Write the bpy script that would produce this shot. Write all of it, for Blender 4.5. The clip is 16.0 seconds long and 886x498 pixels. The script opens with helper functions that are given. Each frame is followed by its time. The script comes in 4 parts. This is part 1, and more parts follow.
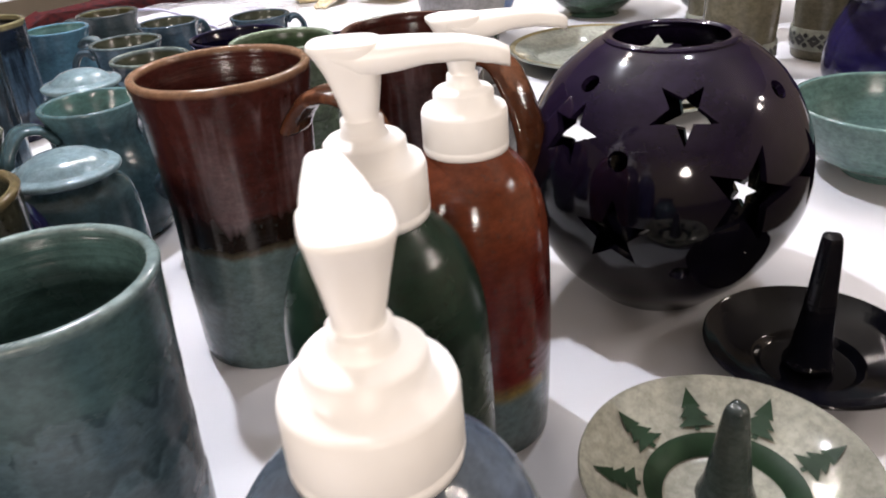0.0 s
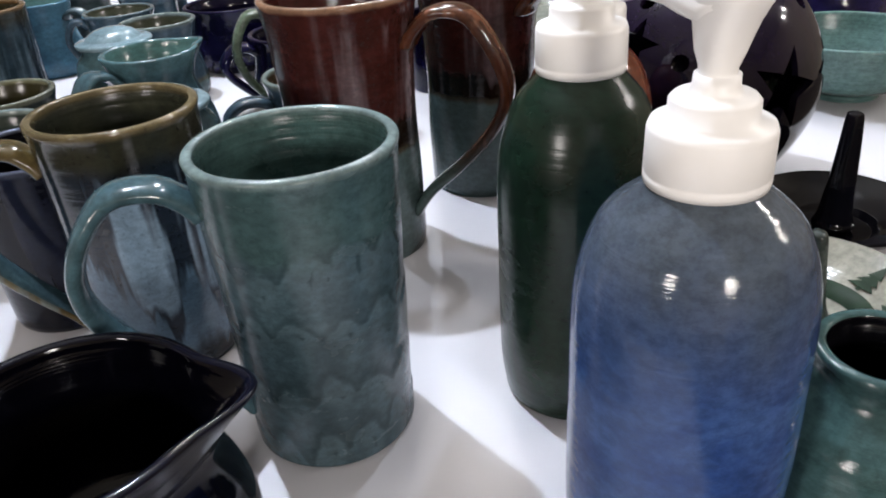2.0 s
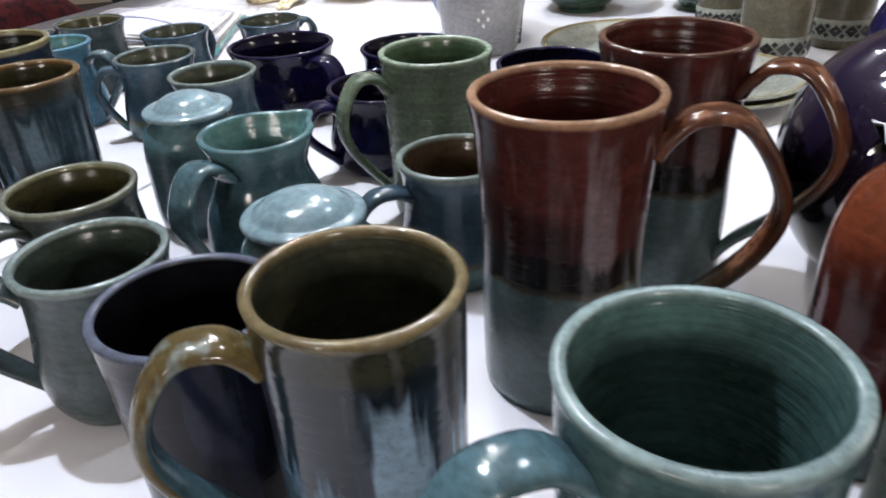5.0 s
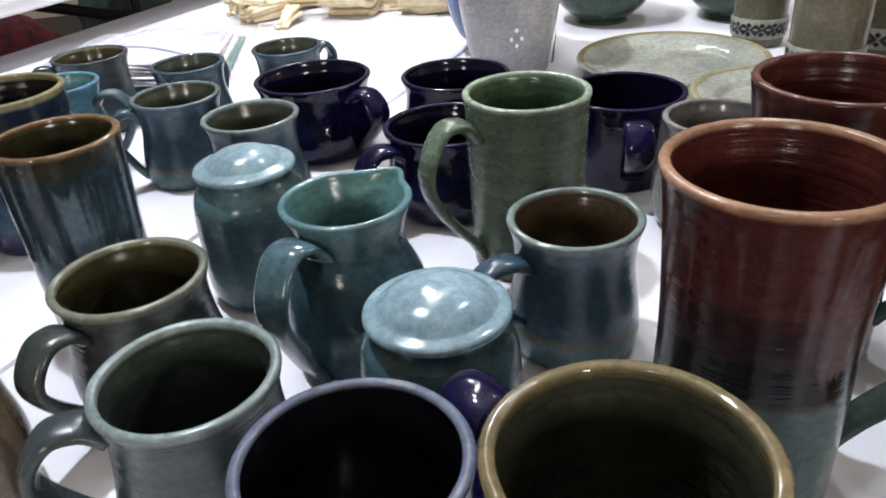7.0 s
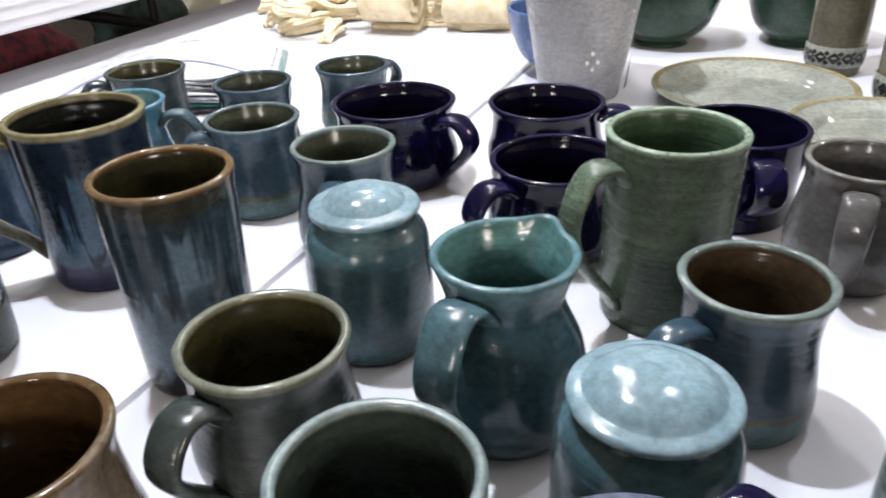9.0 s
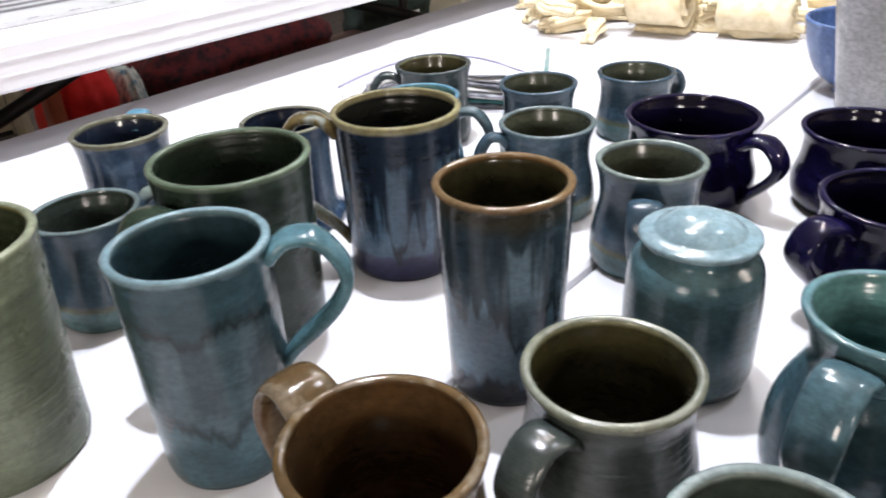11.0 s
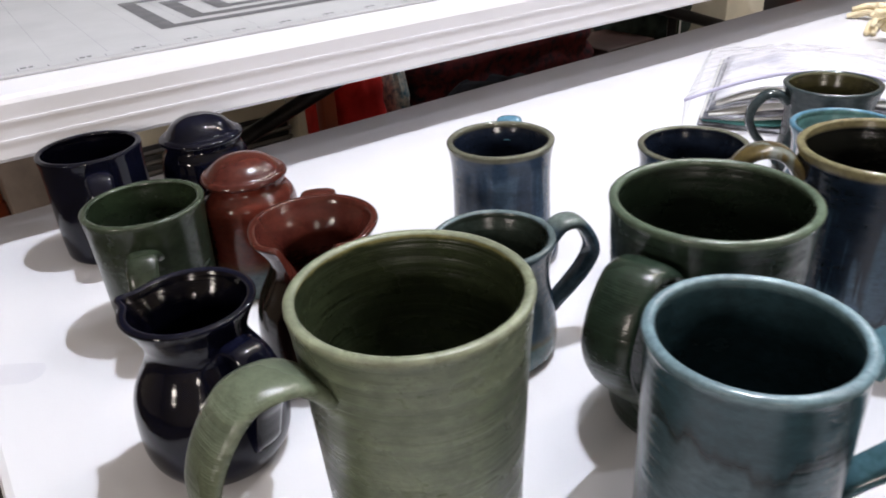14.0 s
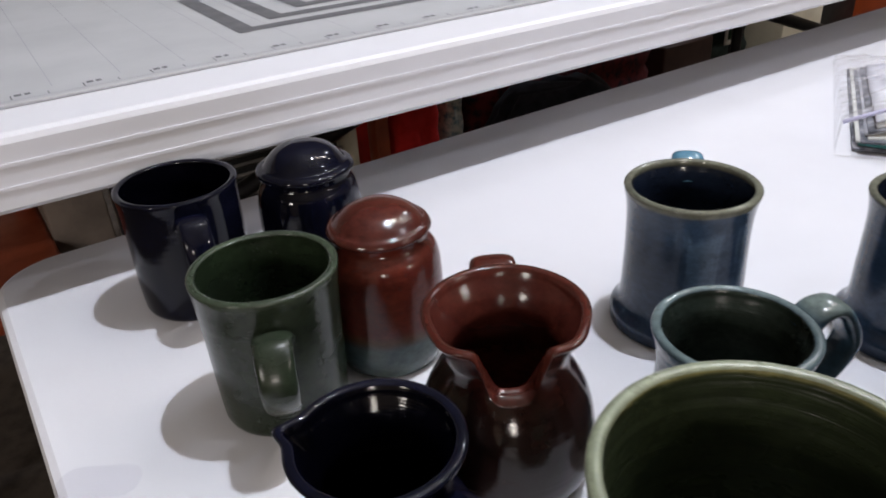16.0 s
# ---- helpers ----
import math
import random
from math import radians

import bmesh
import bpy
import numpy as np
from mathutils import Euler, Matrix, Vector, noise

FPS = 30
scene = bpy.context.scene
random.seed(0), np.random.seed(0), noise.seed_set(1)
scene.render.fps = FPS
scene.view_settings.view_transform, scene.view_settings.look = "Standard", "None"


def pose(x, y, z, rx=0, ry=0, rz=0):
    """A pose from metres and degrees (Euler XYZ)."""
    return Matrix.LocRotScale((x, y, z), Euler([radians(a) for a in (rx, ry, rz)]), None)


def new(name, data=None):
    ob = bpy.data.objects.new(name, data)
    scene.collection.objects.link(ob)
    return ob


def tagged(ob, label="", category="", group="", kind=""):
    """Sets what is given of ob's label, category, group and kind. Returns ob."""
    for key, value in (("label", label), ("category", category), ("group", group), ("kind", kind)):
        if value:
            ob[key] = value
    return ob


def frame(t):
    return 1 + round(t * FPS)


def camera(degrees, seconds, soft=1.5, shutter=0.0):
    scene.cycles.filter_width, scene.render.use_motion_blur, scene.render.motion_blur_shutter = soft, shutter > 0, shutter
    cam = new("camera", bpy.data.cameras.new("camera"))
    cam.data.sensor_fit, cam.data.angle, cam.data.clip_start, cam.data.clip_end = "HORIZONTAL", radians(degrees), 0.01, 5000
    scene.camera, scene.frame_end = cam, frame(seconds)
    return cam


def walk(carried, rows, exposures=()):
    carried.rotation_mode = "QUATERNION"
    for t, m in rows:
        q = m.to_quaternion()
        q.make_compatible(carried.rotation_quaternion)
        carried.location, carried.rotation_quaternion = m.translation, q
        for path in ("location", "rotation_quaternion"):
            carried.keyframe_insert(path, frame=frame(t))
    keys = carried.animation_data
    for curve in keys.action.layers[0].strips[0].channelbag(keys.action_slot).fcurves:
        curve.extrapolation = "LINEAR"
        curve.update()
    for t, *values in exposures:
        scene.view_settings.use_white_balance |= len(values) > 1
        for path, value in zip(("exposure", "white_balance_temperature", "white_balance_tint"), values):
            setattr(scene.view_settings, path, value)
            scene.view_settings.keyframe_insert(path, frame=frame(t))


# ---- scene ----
cam = camera(60.99, 16.0, soft=1.8, shutter=0.4)
# seconds, x, y, z, then the three angles of pose()
PATH = [
    (0.0, 0.0242, -0.0022, 0.2590, 61.54, 4.00, 3.84),
    (0.5, -0.0021, -0.0325, 0.2610, 61.13, 3.92, 0.63),
    (1.0, -0.0404, -0.0540, 0.2470, 60.62, 2.59, -1.37),
    (1.5, -0.0731, -0.0668, 0.2506, 59.94, 4.60, -3.08),
    (2.0, -0.0903, -0.0846, 0.2455, 60.66, 3.63, -4.22),
    (2.5, -0.1058, -0.0828, 0.2497, 60.56, 3.17, -4.49),
    (3.0, -0.1475, -0.0551, 0.2490, 60.44, 4.36, -6.22),
    (3.5, -0.1662, -0.0334, 0.2562, 60.23, 3.53, -7.10),
    (4.0, -0.1857, -0.0110, 0.2659, 60.13, 2.83, -7.96),
    (4.5, -0.2001, 0.0120, 0.2737, 60.19, 2.95, -8.31),
    (5.0, -0.2262, 0.0477, 0.2766, 60.22, 2.86, -8.45),
    (5.2, -0.2386, 0.0630, 0.2790, 60.16, 2.99, -8.44),
    (7.3, -0.3084, 0.1516, 0.2875, 60.11, 3.62, -13.21),
    (7.5, -0.3143, 0.1592, 0.2866, 60.31, 3.49, -14.05),
    (8.0, -0.3352, 0.1811, 0.2890, 60.68, 2.68, -14.94),
    (8.2, -0.3461, 0.1880, 0.2876, 60.84, 2.40, -15.27),
    (10.3, -0.4252, 0.2373, 0.2960, 60.61, 2.76, -2.51),
    (10.5, -0.4352, 0.2379, 0.2949, 60.78, 3.06, -1.30),
    (11.0, -0.4587, 0.2424, 0.2995, 60.94, 2.95, 3.28),
    (11.5, -0.4820, 0.2481, 0.2992, 61.03, 2.75, 7.01),
    (12.0, -0.4951, 0.2506, 0.2984, 60.85, 2.17, 10.92),
    (12.5, -0.5136, 0.2463, 0.2968, 61.11, 1.96, 15.16),
    (13.0, -0.5595, 0.2654, 0.2929, 61.55, 3.38, 17.05),
    (13.5, -0.6000, 0.2925, 0.2998, 61.43, 3.72, 16.78),
    (14.0, -0.6405, 0.3124, 0.2917, 61.51, 3.42, 18.02),
    (14.5, -0.6722, 0.3341, 0.2870, 61.23, 3.40, 18.32),
    (15.0, -0.7047, 0.3539, 0.2930, 60.89, 3.28, 18.23),
    (15.5, -0.7405, 0.3713, 0.2930, 60.76, 3.55, 18.36),
    (16.0, -0.7733, 0.3898, 0.2895, 60.71, 3.04, 18.88),
]
walk(cam, [(row[0], pose(*row[1:])) for row in PATH], exposures=[(0.0, 0.34, 6350, 17), (0.5, 0.28, 6250, 17), (1.0, 0.26, 5950, 13), (2.2, 0.26, 5900, 13), (4.5, 0.32, 5950, 13), (8.0, 0.38, 6050, 13), (10.5, 0.62, 6150, 14), (12.5, 0.62, 6200, 14), (13.5, 0.28, 6200, 14), (14.0, 0.16, 6200, 14), (15.0, 0.04, 6150, 14), (16.0, -0.25, 6100, 14)])

# ---- light: a dim room under a row of small bulbs and two far lamps, plus low rear fill ----
world = bpy.data.worlds.new("room_air")
world.use_nodes = True
world.node_tree.nodes["Background"].inputs[0].default_value = (0.80, 0.86, 1.0, 1)
world.node_tree.nodes["Background"].inputs[1].default_value = 0.25
scene.world = world
CEIL = 2.45
TINT, WARM = (0.93, 0.965, 1.0), (1.0, 0.90, 0.77)
FLOOR = -0.76


def bulb(x, y, z, watts, size, tint=(1.0, 0.95, 0.88)):
    d = bpy.data.lights.new("bulb_or_fill", "POINT")
    d.energy, d.shadow_soft_size, d.color = watts, size, tint
    ob = new("bulb_or_fill", d)
    ob.location = (x, y, z)
    return ob


# one strong white bulb hangs over the tables, weaker warm ones beyond it in a row, the room's other lamps further off,
# and two fill lights at the rear
bulb(-0.58, 0.99, 1.60, 100, 0.024, TINT)
bulb(-0.42, 1.27, 1.62, 13, 0.03, WARM)
bulb(-0.10, 1.70, 1.62, 16, 0.03, WARM)
bulb(0.50, 1.08, 1.60, 22, 0.03, TINT)
bulb(0.00, 3.30, 2.30, 60, 0.03, TINT)
bulb(2.50, 0.30, 1.45, 30, 0.06, WARM)
bulb(2.35, 0.65, 1.45, 30, 0.06, WARM)
# Unseen warm pair set low behind the camera, added to brighten the pot fronts.
bulb(-1.60, -1.50, 0.72, 62, 0.16, WARM)
bulb(0.40, -2.10, 0.72, 88, 0.16, WARM)
for lamp_x, lamp_y in ((-0.26, 1.48), (0.07, 1.95), (0.24, 2.20)):
    bulb(lamp_x, lamp_y, 1.62, 5, 0.03, WARM)


# ---- materials ----
def rgb(h):
    c = [int(h[i:i + 2], 16) / 255 for i in (0, 2, 4)]
    return tuple(v / 12.92 if v <= 0.04045 else ((v + 0.055) / 1.055) ** 2.4 for v in c) + (1.0,)


def base_mat(name, rough=0.5, metal=0.0):
    m = bpy.data.materials.new(name)
    m.use_nodes = True
    nt = m.node_tree
    b = nt.nodes["Principled BSDF"]
    b.inputs["Roughness"].default_value = rough
    b.inputs["Metallic"].default_value = metal
    tc = nt.nodes.new("ShaderNodeTexCoord")
    return m, nt, b, tc.outputs["Object"]


def noise_node(nt, co, scale, detail=4.0, stretch=(1, 1, 1), rough=0.55, distort=0.0):
    mp = nt.nodes.new("ShaderNodeMapping")
    mp.inputs["Scale"].default_value = stretch
    nt.links.new(co, mp.inputs["Vector"])
    n = nt.nodes.new("ShaderNodeTexNoise")
    n.inputs["Scale"].default_value = scale
    n.inputs["Detail"].default_value = detail
    n.inputs["Roughness"].default_value = rough
    n.inputs["Distortion"].default_value = distort
    nt.links.new(mp.outputs[0], n.inputs["Vector"])
    return n.outputs[0]


def ramp(nt, v, lo, hi, a=0.0, b=1.0):
    m = nt.nodes.new("ShaderNodeMapRange")
    m.interpolation_type = "SMOOTHSTEP"
    for i, k in enumerate((lo, hi, a, b)):
        m.inputs[i + 1].default_value = k
    nt.links.new(v, m.inputs[0])
    return m.outputs[0]


def mixc(nt, fac, a, b):
    m = nt.nodes.new("ShaderNodeMix")
    m.data_type = "RGBA"
    if isinstance(fac, float):
        m.inputs[0].default_value = fac
    else:
        nt.links.new(fac, m.inputs[0])
    for s, v in ((m.inputs[6], a), (m.inputs[7], b)):
        if isinstance(v, tuple):
            s.default_value = v
        else:
            nt.links.new(v, s)
    return m.outputs[2]


def math2(nt, op, a, b):
    m = nt.nodes.new("ShaderNodeMath")
    m.operation = op
    for s, v in ((m.inputs[0], a), (m.inputs[1], b)):
        if isinstance(v, (int, float)):
            s.default_value = v
        else:
            nt.links.new(v, s)
    return m.outputs[0]


def add_bump(nt, b, h, strength, dist=0.001):
    bp = nt.nodes.new("ShaderNodeBump")
    bp.inputs["Strength"].default_value = strength
    bp.inputs["Distance"].default_value = dist
    nt.links.new(h, bp.inputs["Height"])
    nt.links.new(bp.outputs[0], b.inputs["Normal"])


def mulc(nt, c, v):
    m = nt.nodes.new("ShaderNodeMix")
    m.data_type, m.blend_type = "RGBA", "MULTIPLY"
    m.inputs[0].default_value = 1.0
    nt.links.new(c, m.inputs[6])
    nt.links.new(v, m.inputs[7])
    return m.outputs[2]


def deep(h, f=0.70):
    return tuple(f * v for v in rgb(h)[:3]) + (1.0,)


def glaze(name, main, second, streak=0.0, streak_col=None, zones=(), rough=0.16, rings=0.25, speck=0.25, mott=22.0, streak_range=(0.5, 0.62), streak_z=(-0.05, 9.0), spec=0.36, scales=None):
    """Fired glaze: mottled tones at three sizes, bands at heights (z, colour, softness, wiggle) counted from below, runs down the wall."""
    m, nt, b, co = base_mat(name, rough)
    b.inputs["Specular IOR Level"].default_value = spec
    n1 = noise_node(nt, co, mott, 6.0, (1, 1, 1.5), 0.58, 0.3)
    blot = ramp(nt, n1, 0.34, 0.66)
    c = mixc(nt, blot, deep(main), deep(second))
    run = noise_node(nt, co, 1.0, 3.0, (75, 75, 7), 0.5)
    sep = nt.nodes.new("ShaderNodeSeparateXYZ")
    nt.links.new(co, sep.inputs[0])
    wob = math2(nt, "SUBTRACT", run, 0.5)
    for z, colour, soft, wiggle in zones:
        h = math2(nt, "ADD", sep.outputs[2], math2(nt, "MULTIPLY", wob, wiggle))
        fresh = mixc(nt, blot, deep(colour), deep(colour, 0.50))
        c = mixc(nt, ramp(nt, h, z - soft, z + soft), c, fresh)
    if streak > 0:
        lo, hi = streak_z
        jag = math2(nt, "ADD", sep.outputs[2], math2(nt, "MULTIPLY", wob, 0.05))
        mask = math2(nt, "MULTIPLY", ramp(nt, jag, lo - 0.004, lo + 0.004), ramp(nt, jag, hi - 0.004, hi + 0.004, 1.0, 0.0))
        c = mixc(nt, math2(nt, "MULTIPLY", math2(nt, "MULTIPLY", ramp(nt, run, *streak_range), streak), mask), c, deep(streak_col, 0.85))
    if scales:
        count, pitch, high, dark, pale = scales
        turn = math2(nt, "MULTIPLY", math2(nt, "ARCTAN2", sep.outputs[1], sep.outputs[0]), count / (2 * math.pi))
        soft = math2(nt, "MULTIPLY", math2(nt, "SUBTRACT", noise_node(nt, co, 30.0, 3.0), 0.5), 1.5)
        row = math2(nt, "ADD", math2(nt, "DIVIDE", math2(nt, "SUBTRACT", high, sep.outputs[2]), pitch), soft)
        step = math2(nt, "MULTIPLY", math2(nt, "FLOOR", row, 0.0), 0.37)
        arch = math2(nt, "ABSOLUTE", math2(nt, "SINE", math2(nt, "MULTIPLY", math2(nt, "ADD", turn, step), math.pi), 0.0), 0.0)
        f = math2(nt, "FRACT", math2(nt, "ADD", row, math2(nt, "MULTIPLY", arch, 0.42)), 0.0)
        below = ramp(nt, row, -0.30, -0.20)
        c = mixc(nt, math2(nt, "MULTIPLY", math2(nt, "MULTIPLY", ramp(nt, f, 0.06, 0.16), ramp(nt, f, 0.20, 0.60, 1.0, 0.0)), math2(nt, "MULTIPLY", below, 0.40)), c, deep(pale))
        c = mixc(nt, math2(nt, "MULTIPLY", math2(nt, "ADD", ramp(nt, f, 0.0, 0.13, 1.0, 0.0), ramp(nt, f, 0.72, 1.0)), math2(nt, "MULTIPLY", below, 0.50)), c, deep(dark))
    cloud = noise_node(nt, co, 11.0, 3.0, (1, 1, 1), 0.5, 0.8)
    c = mulc(nt, c, ramp(nt, cloud, 0.30, 0.70, 0.80, 1.14))
    grain = noise_node(nt, co, 190.0, 5.0, (1, 1, 1.4), 0.7)
    c = mulc(nt, c, ramp(nt, grain, 0.30, 0.70, 0.80, 1.20))
    fine = noise_node(nt, co, 420.0, 2.0)
    c = mixc(nt, math2(nt, "MULTIPLY", ramp(nt, fine, 0.58, 0.70), speck), c, deep(main, 0.28))
    lines = noise_node(nt, co, 1.0, 3.0, (7, 7, 260), 0.6)
    c = mulc(nt, c, ramp(nt, lines, 0.30, 0.70, 1.0 - 0.16 * rings, 1.0 + 0.16 * rings))
    nt.links.new(c, b.inputs["Base Color"])
    add_bump(nt, b, math2(nt, "ADD", lines, math2(nt, "MULTIPLY", grain, 0.35)), min(rings * 0.8, 1.0), 0.0013)
    nt.links.new(ramp(nt, n1, 0.3, 0.7, max(rough * 0.55, 0.04), rough * 1.2), b.inputs["Roughness"])
    return m


def plain(name, colour, rough=0.5, vary=0.12, scale=14.0, bump=0.1, bscale=160.0, metal=0.0, second=None):
    m, nt, b, co = base_mat(name, rough, metal)
    n1 = noise_node(nt, co, scale, 6.0)
    a = rgb(colour)
    s = rgb(second) if second else tuple(max(v * (1 - 3 * vary), 0) for v in a[:3]) + (1.0,)
    nt.links.new(mixc(nt, ramp(nt, n1, 0.35, 0.75), a, s), b.inputs["Base Color"])
    add_bump(nt, b, noise_node(nt, co, bscale, 3.0), bump)
    nt.links.new(ramp(nt, n1, 0.3, 0.7, rough, min(rough + 0.12, 1.0)), b.inputs["Roughness"])
    return m


def unit(v):
    return v / (np.linalg.norm(v) + 1e-12)


# ---- mesh helpers ----
def part(name, bm, material, parent=None, label="", smooth=True):
    me = bpy.data.meshes.new(name)
    bmesh.ops.recalc_face_normals(bm, faces=bm.faces[:])
    bm.to_mesh(me)
    bm.free()
    for mt in (material if isinstance(material, (list, tuple)) else [material]):
        me.materials.append(mt)
    if smooth:
        me.polygons.foreach_set("use_smooth", [True] * len(me.polygons))
    ob = new(name, me)
    if parent is not None:
        ob.parent = parent
    if label:
        ob["label"] = label
    return ob


def thing(name, x, y, z=0.0, turn=0.0, label="", category="", group="", kind=""):
    ob = new(name)
    ob.empty_display_size = 0.02
    ob.matrix_basis = pose(x, y, z, 0, 0, turn)
    return tagged(ob, label, category, group, kind)


def spline(pts, n):
    """Points along a smooth curve through pts."""
    p = np.array(pts, float)
    p = np.vstack([2 * p[0] - p[1], p, 2 * p[-1] - p[-2]])
    out = []
    for i in range(1, len(p) - 2):
        for k in range(n):
            t = k / n
            out.append(0.5 * (2 * p[i] + (p[i + 1] - p[i - 1]) * t + (2 * p[i - 1] - 5 * p[i] + 4 * p[i + 1] - p[i + 2]) * t * t
                              + (3 * p[i] - p[i - 1] - 3 * p[i + 1] + p[i + 2]) * t ** 3))
    out.append(p[-2])
    return np.array(out)


def lathe(profile, inner_from=None, seg=72, wob=0.0004, shape=None, seed=0.0):
    """A turned form. Faces of the profile from inner_from on take the second material."""
    bm = bmesh.new()
    rings = []
    for i, (r, z) in enumerate(profile):
        if r < 1e-6:
            rings.append([bm.verts.new((0, 0, z))])
            continue
        row = []
        for k in range(seg):
            a = 2 * math.pi * k / seg
            rr = r + wob * noise.noise((math.cos(a) * 1.2 + seed, math.sin(a) * 1.2, z * 22))
            v = Vector((rr * math.cos(a), rr * math.sin(a), z))
            row.append(bm.verts.new(shape(v, a, r, z) if shape else v))
        rings.append(row)
    for i in range(len(rings) - 1):
        a, b = rings[i], rings[i + 1]
        mi = 1 if inner_from is not None and i >= inner_from else 0
        for k in range(seg):
            j = (k + 1) % seg
            if len(a) == 1 and len(b) == 1:
                continue
            vs = [a[0], b[k], b[j]] if len(a) == 1 else [a[k], b[0], a[j]] if len(b) == 1 else [a[k], b[k], b[j], a[j]]
            bm.faces.new(vs).material_index = mi
    return bm


def vessel_profile(outer, wall=0.0042, floor=0.007, lip=1.15, fine=7):
    """Closed wall section: foot, outside, rounded lip, inside, floor. Returns it and where the inside starts."""
    o = spline(outer, fine)
    prof = [(0.0, 0.0015), (o[0][0] - 0.005, 0.0015), (o[0][0] - 0.003, 0.0), (o[0][0] - 0.0008, 0.0004)]
    prof += [(r, z) for r, z in o[1:]] if o[0][1] < 0.0005 else [(r, z) for r, z in o]
    R, Z = o[-1]
    w = wall * lip
    for a in (25, 55, 90, 125, 155):
        prof.append((R - w / 2 + w / 2 * math.cos(radians(a)) * 1.1, Z + w * 0.42 * math.sin(radians(a))))
    start = len(prof) - 1
    for r, z in o[::-1][1:]:
        if z < floor + 0.004:
            break
        prof.append((r - wall, z))
    prof += [(prof[-1][0] - 0.006, floor), (0.0, floor)]
    return prof, start


def strap(path, widths, thick, seg=16, two=False):
    """A pulled handle: flat oval section swept along a curve in the x-z plane."""
    p = spline([(a, 0, b) for a, b in path], 7)
    w = np.interp(np.linspace(0, 1, len(p)), np.linspace(0, 1, len(widths)), widths)
    bm = bmesh.new()
    rows = []
    for i in range(len(p)):
        t = unit(p[min(i + 1, len(p) - 1)] - p[max(i - 1, 0)])
        nrm = np.array([-t[2], 0, t[0]])
        row = []
        for k in range(seg):
            a = 2 * math.pi * k / seg
            c, s = math.cos(a), math.sin(a)
            q = 0.5
            yy = math.copysign(abs(c) ** 0.75, c) * w[i] / 2
            hh = math.copysign(abs(s) ** 0.9, s) * thick / 2 * (1 + q * (w[i] / max(widths) - 1))
            row.append(bm.verts.new(Vector(p[i] + nrm * hh) + Vector((0, yy, 0))))
        rows.append(row)
    for a, b in zip(rows, rows[1:]):
        for k in range(seg):
            f = bm.faces.new([a[k], a[(k + 1) % seg], b[(k + 1) % seg], b[k]])
            f.material_index = 1 if two and math.sin(2 * math.pi * (k + 0.5) / seg) < -0.25 else 0
    bm.faces.new(rows[0])
    bm.faces.new(rows[-1])
    return bm


def turned(bm, deg):
    bmesh.ops.rotate(bm, verts=bm.verts[:], cent=(0, 0, 0), matrix=Matrix.Rotation(radians(deg), 3, "Z"))
    return bm


def box(x0, y0, z0, x1, y1, z1, bevel=0.0, seg=2):
    bm = bmesh.new()
    bmesh.ops.create_cube(bm, size=1.0)
    for v in bm.verts:
        v.co = Vector((x0 + (v.co.x + 0.5) * (x1 - x0), y0 + (v.co.y + 0.5) * (y1 - y0), z0 + (v.co.z + 0.5) * (z1 - z0)))
    if bevel:
        bmesh.ops.bevel(bm, geom=bm.edges[:], offset=bevel, segments=seg, affect="EDGES", profile=0.5)
    return bm


def tube(pts, r, seg=10, n=6):
    p = spline(pts, n)
    bm = bmesh.new()
    rows = []
    up = np.array([0.0, 0.0, 1.0])
    for i in range(len(p)):
        t = unit(p[min(i + 1, len(p) - 1)] - p[max(i - 1, 0)])
        s = unit(np.cross(t, up if abs(t[2]) < 0.95 else np.array([1.0, 0, 0])))
        u = np.cross(s, t)
        rr = r(i / (len(p) - 1)) if callable(r) else r
        rows.append([bm.verts.new(p[i] + rr * (math.cos(2 * math.pi * k / seg) * s + math.sin(2 * math.pi * k / seg) * u)) for k in range(seg)])
    for a, b in zip(rows, rows[1:]):
        for k in range(seg):
            bm.faces.new([a[k], a[(k + 1) % seg], b[(k + 1) % seg], b[k]])
    bm.faces.new(rows[0])
    bm.faces.new(rows[-1])
    return bm


# ---- pots ----
def outline(form, h, r, base):
    """Outer wall, foot to rim, for the potter's usual forms."""
    b = base or r * 0.88
    if form == "straight":
        return [(b, 0), (b + 0.001, 0.25 * h), (b + (r - b) * 0.45, 0.6 * h), (r - 0.0012, h - 0.010), (r, h)]
    if form == "tankard":
        return [(b, 0), (b, 0.10 * h), (r * 0.955, 0.20 * h), (r * 0.93, 0.45 * h), (r * 0.925, 0.75 * h), (r * 0.95, 0.90 * h), (r, h)]
    if form == "flare":
        return [(b, 0), (b * 1.01, 0.3 * h), (b * 0.99, 0.55 * h), (r * 0.93, 0.85 * h), (r, h)]
    if form == "waist":
        return [(b * 0.90, 0), (b * 0.975, 0.06 * h), (b * 1.005, 0.18 * h), (b * 0.965, 0.38 * h), (r * 0.895, 0.64 * h), (r * 0.915, 0.85 * h), (r, h)]
    if form == "belly":
        return [(b * 0.86, 0), (b * 1.02, 0.15 * h), (b * 1.06, 0.36 * h), (b * 0.98, 0.6 * h), (r * 0.93, 0.84 * h), (r, h)]
    return [(b, 0), (b * 1.02, 0.5 * h), (r, h)]


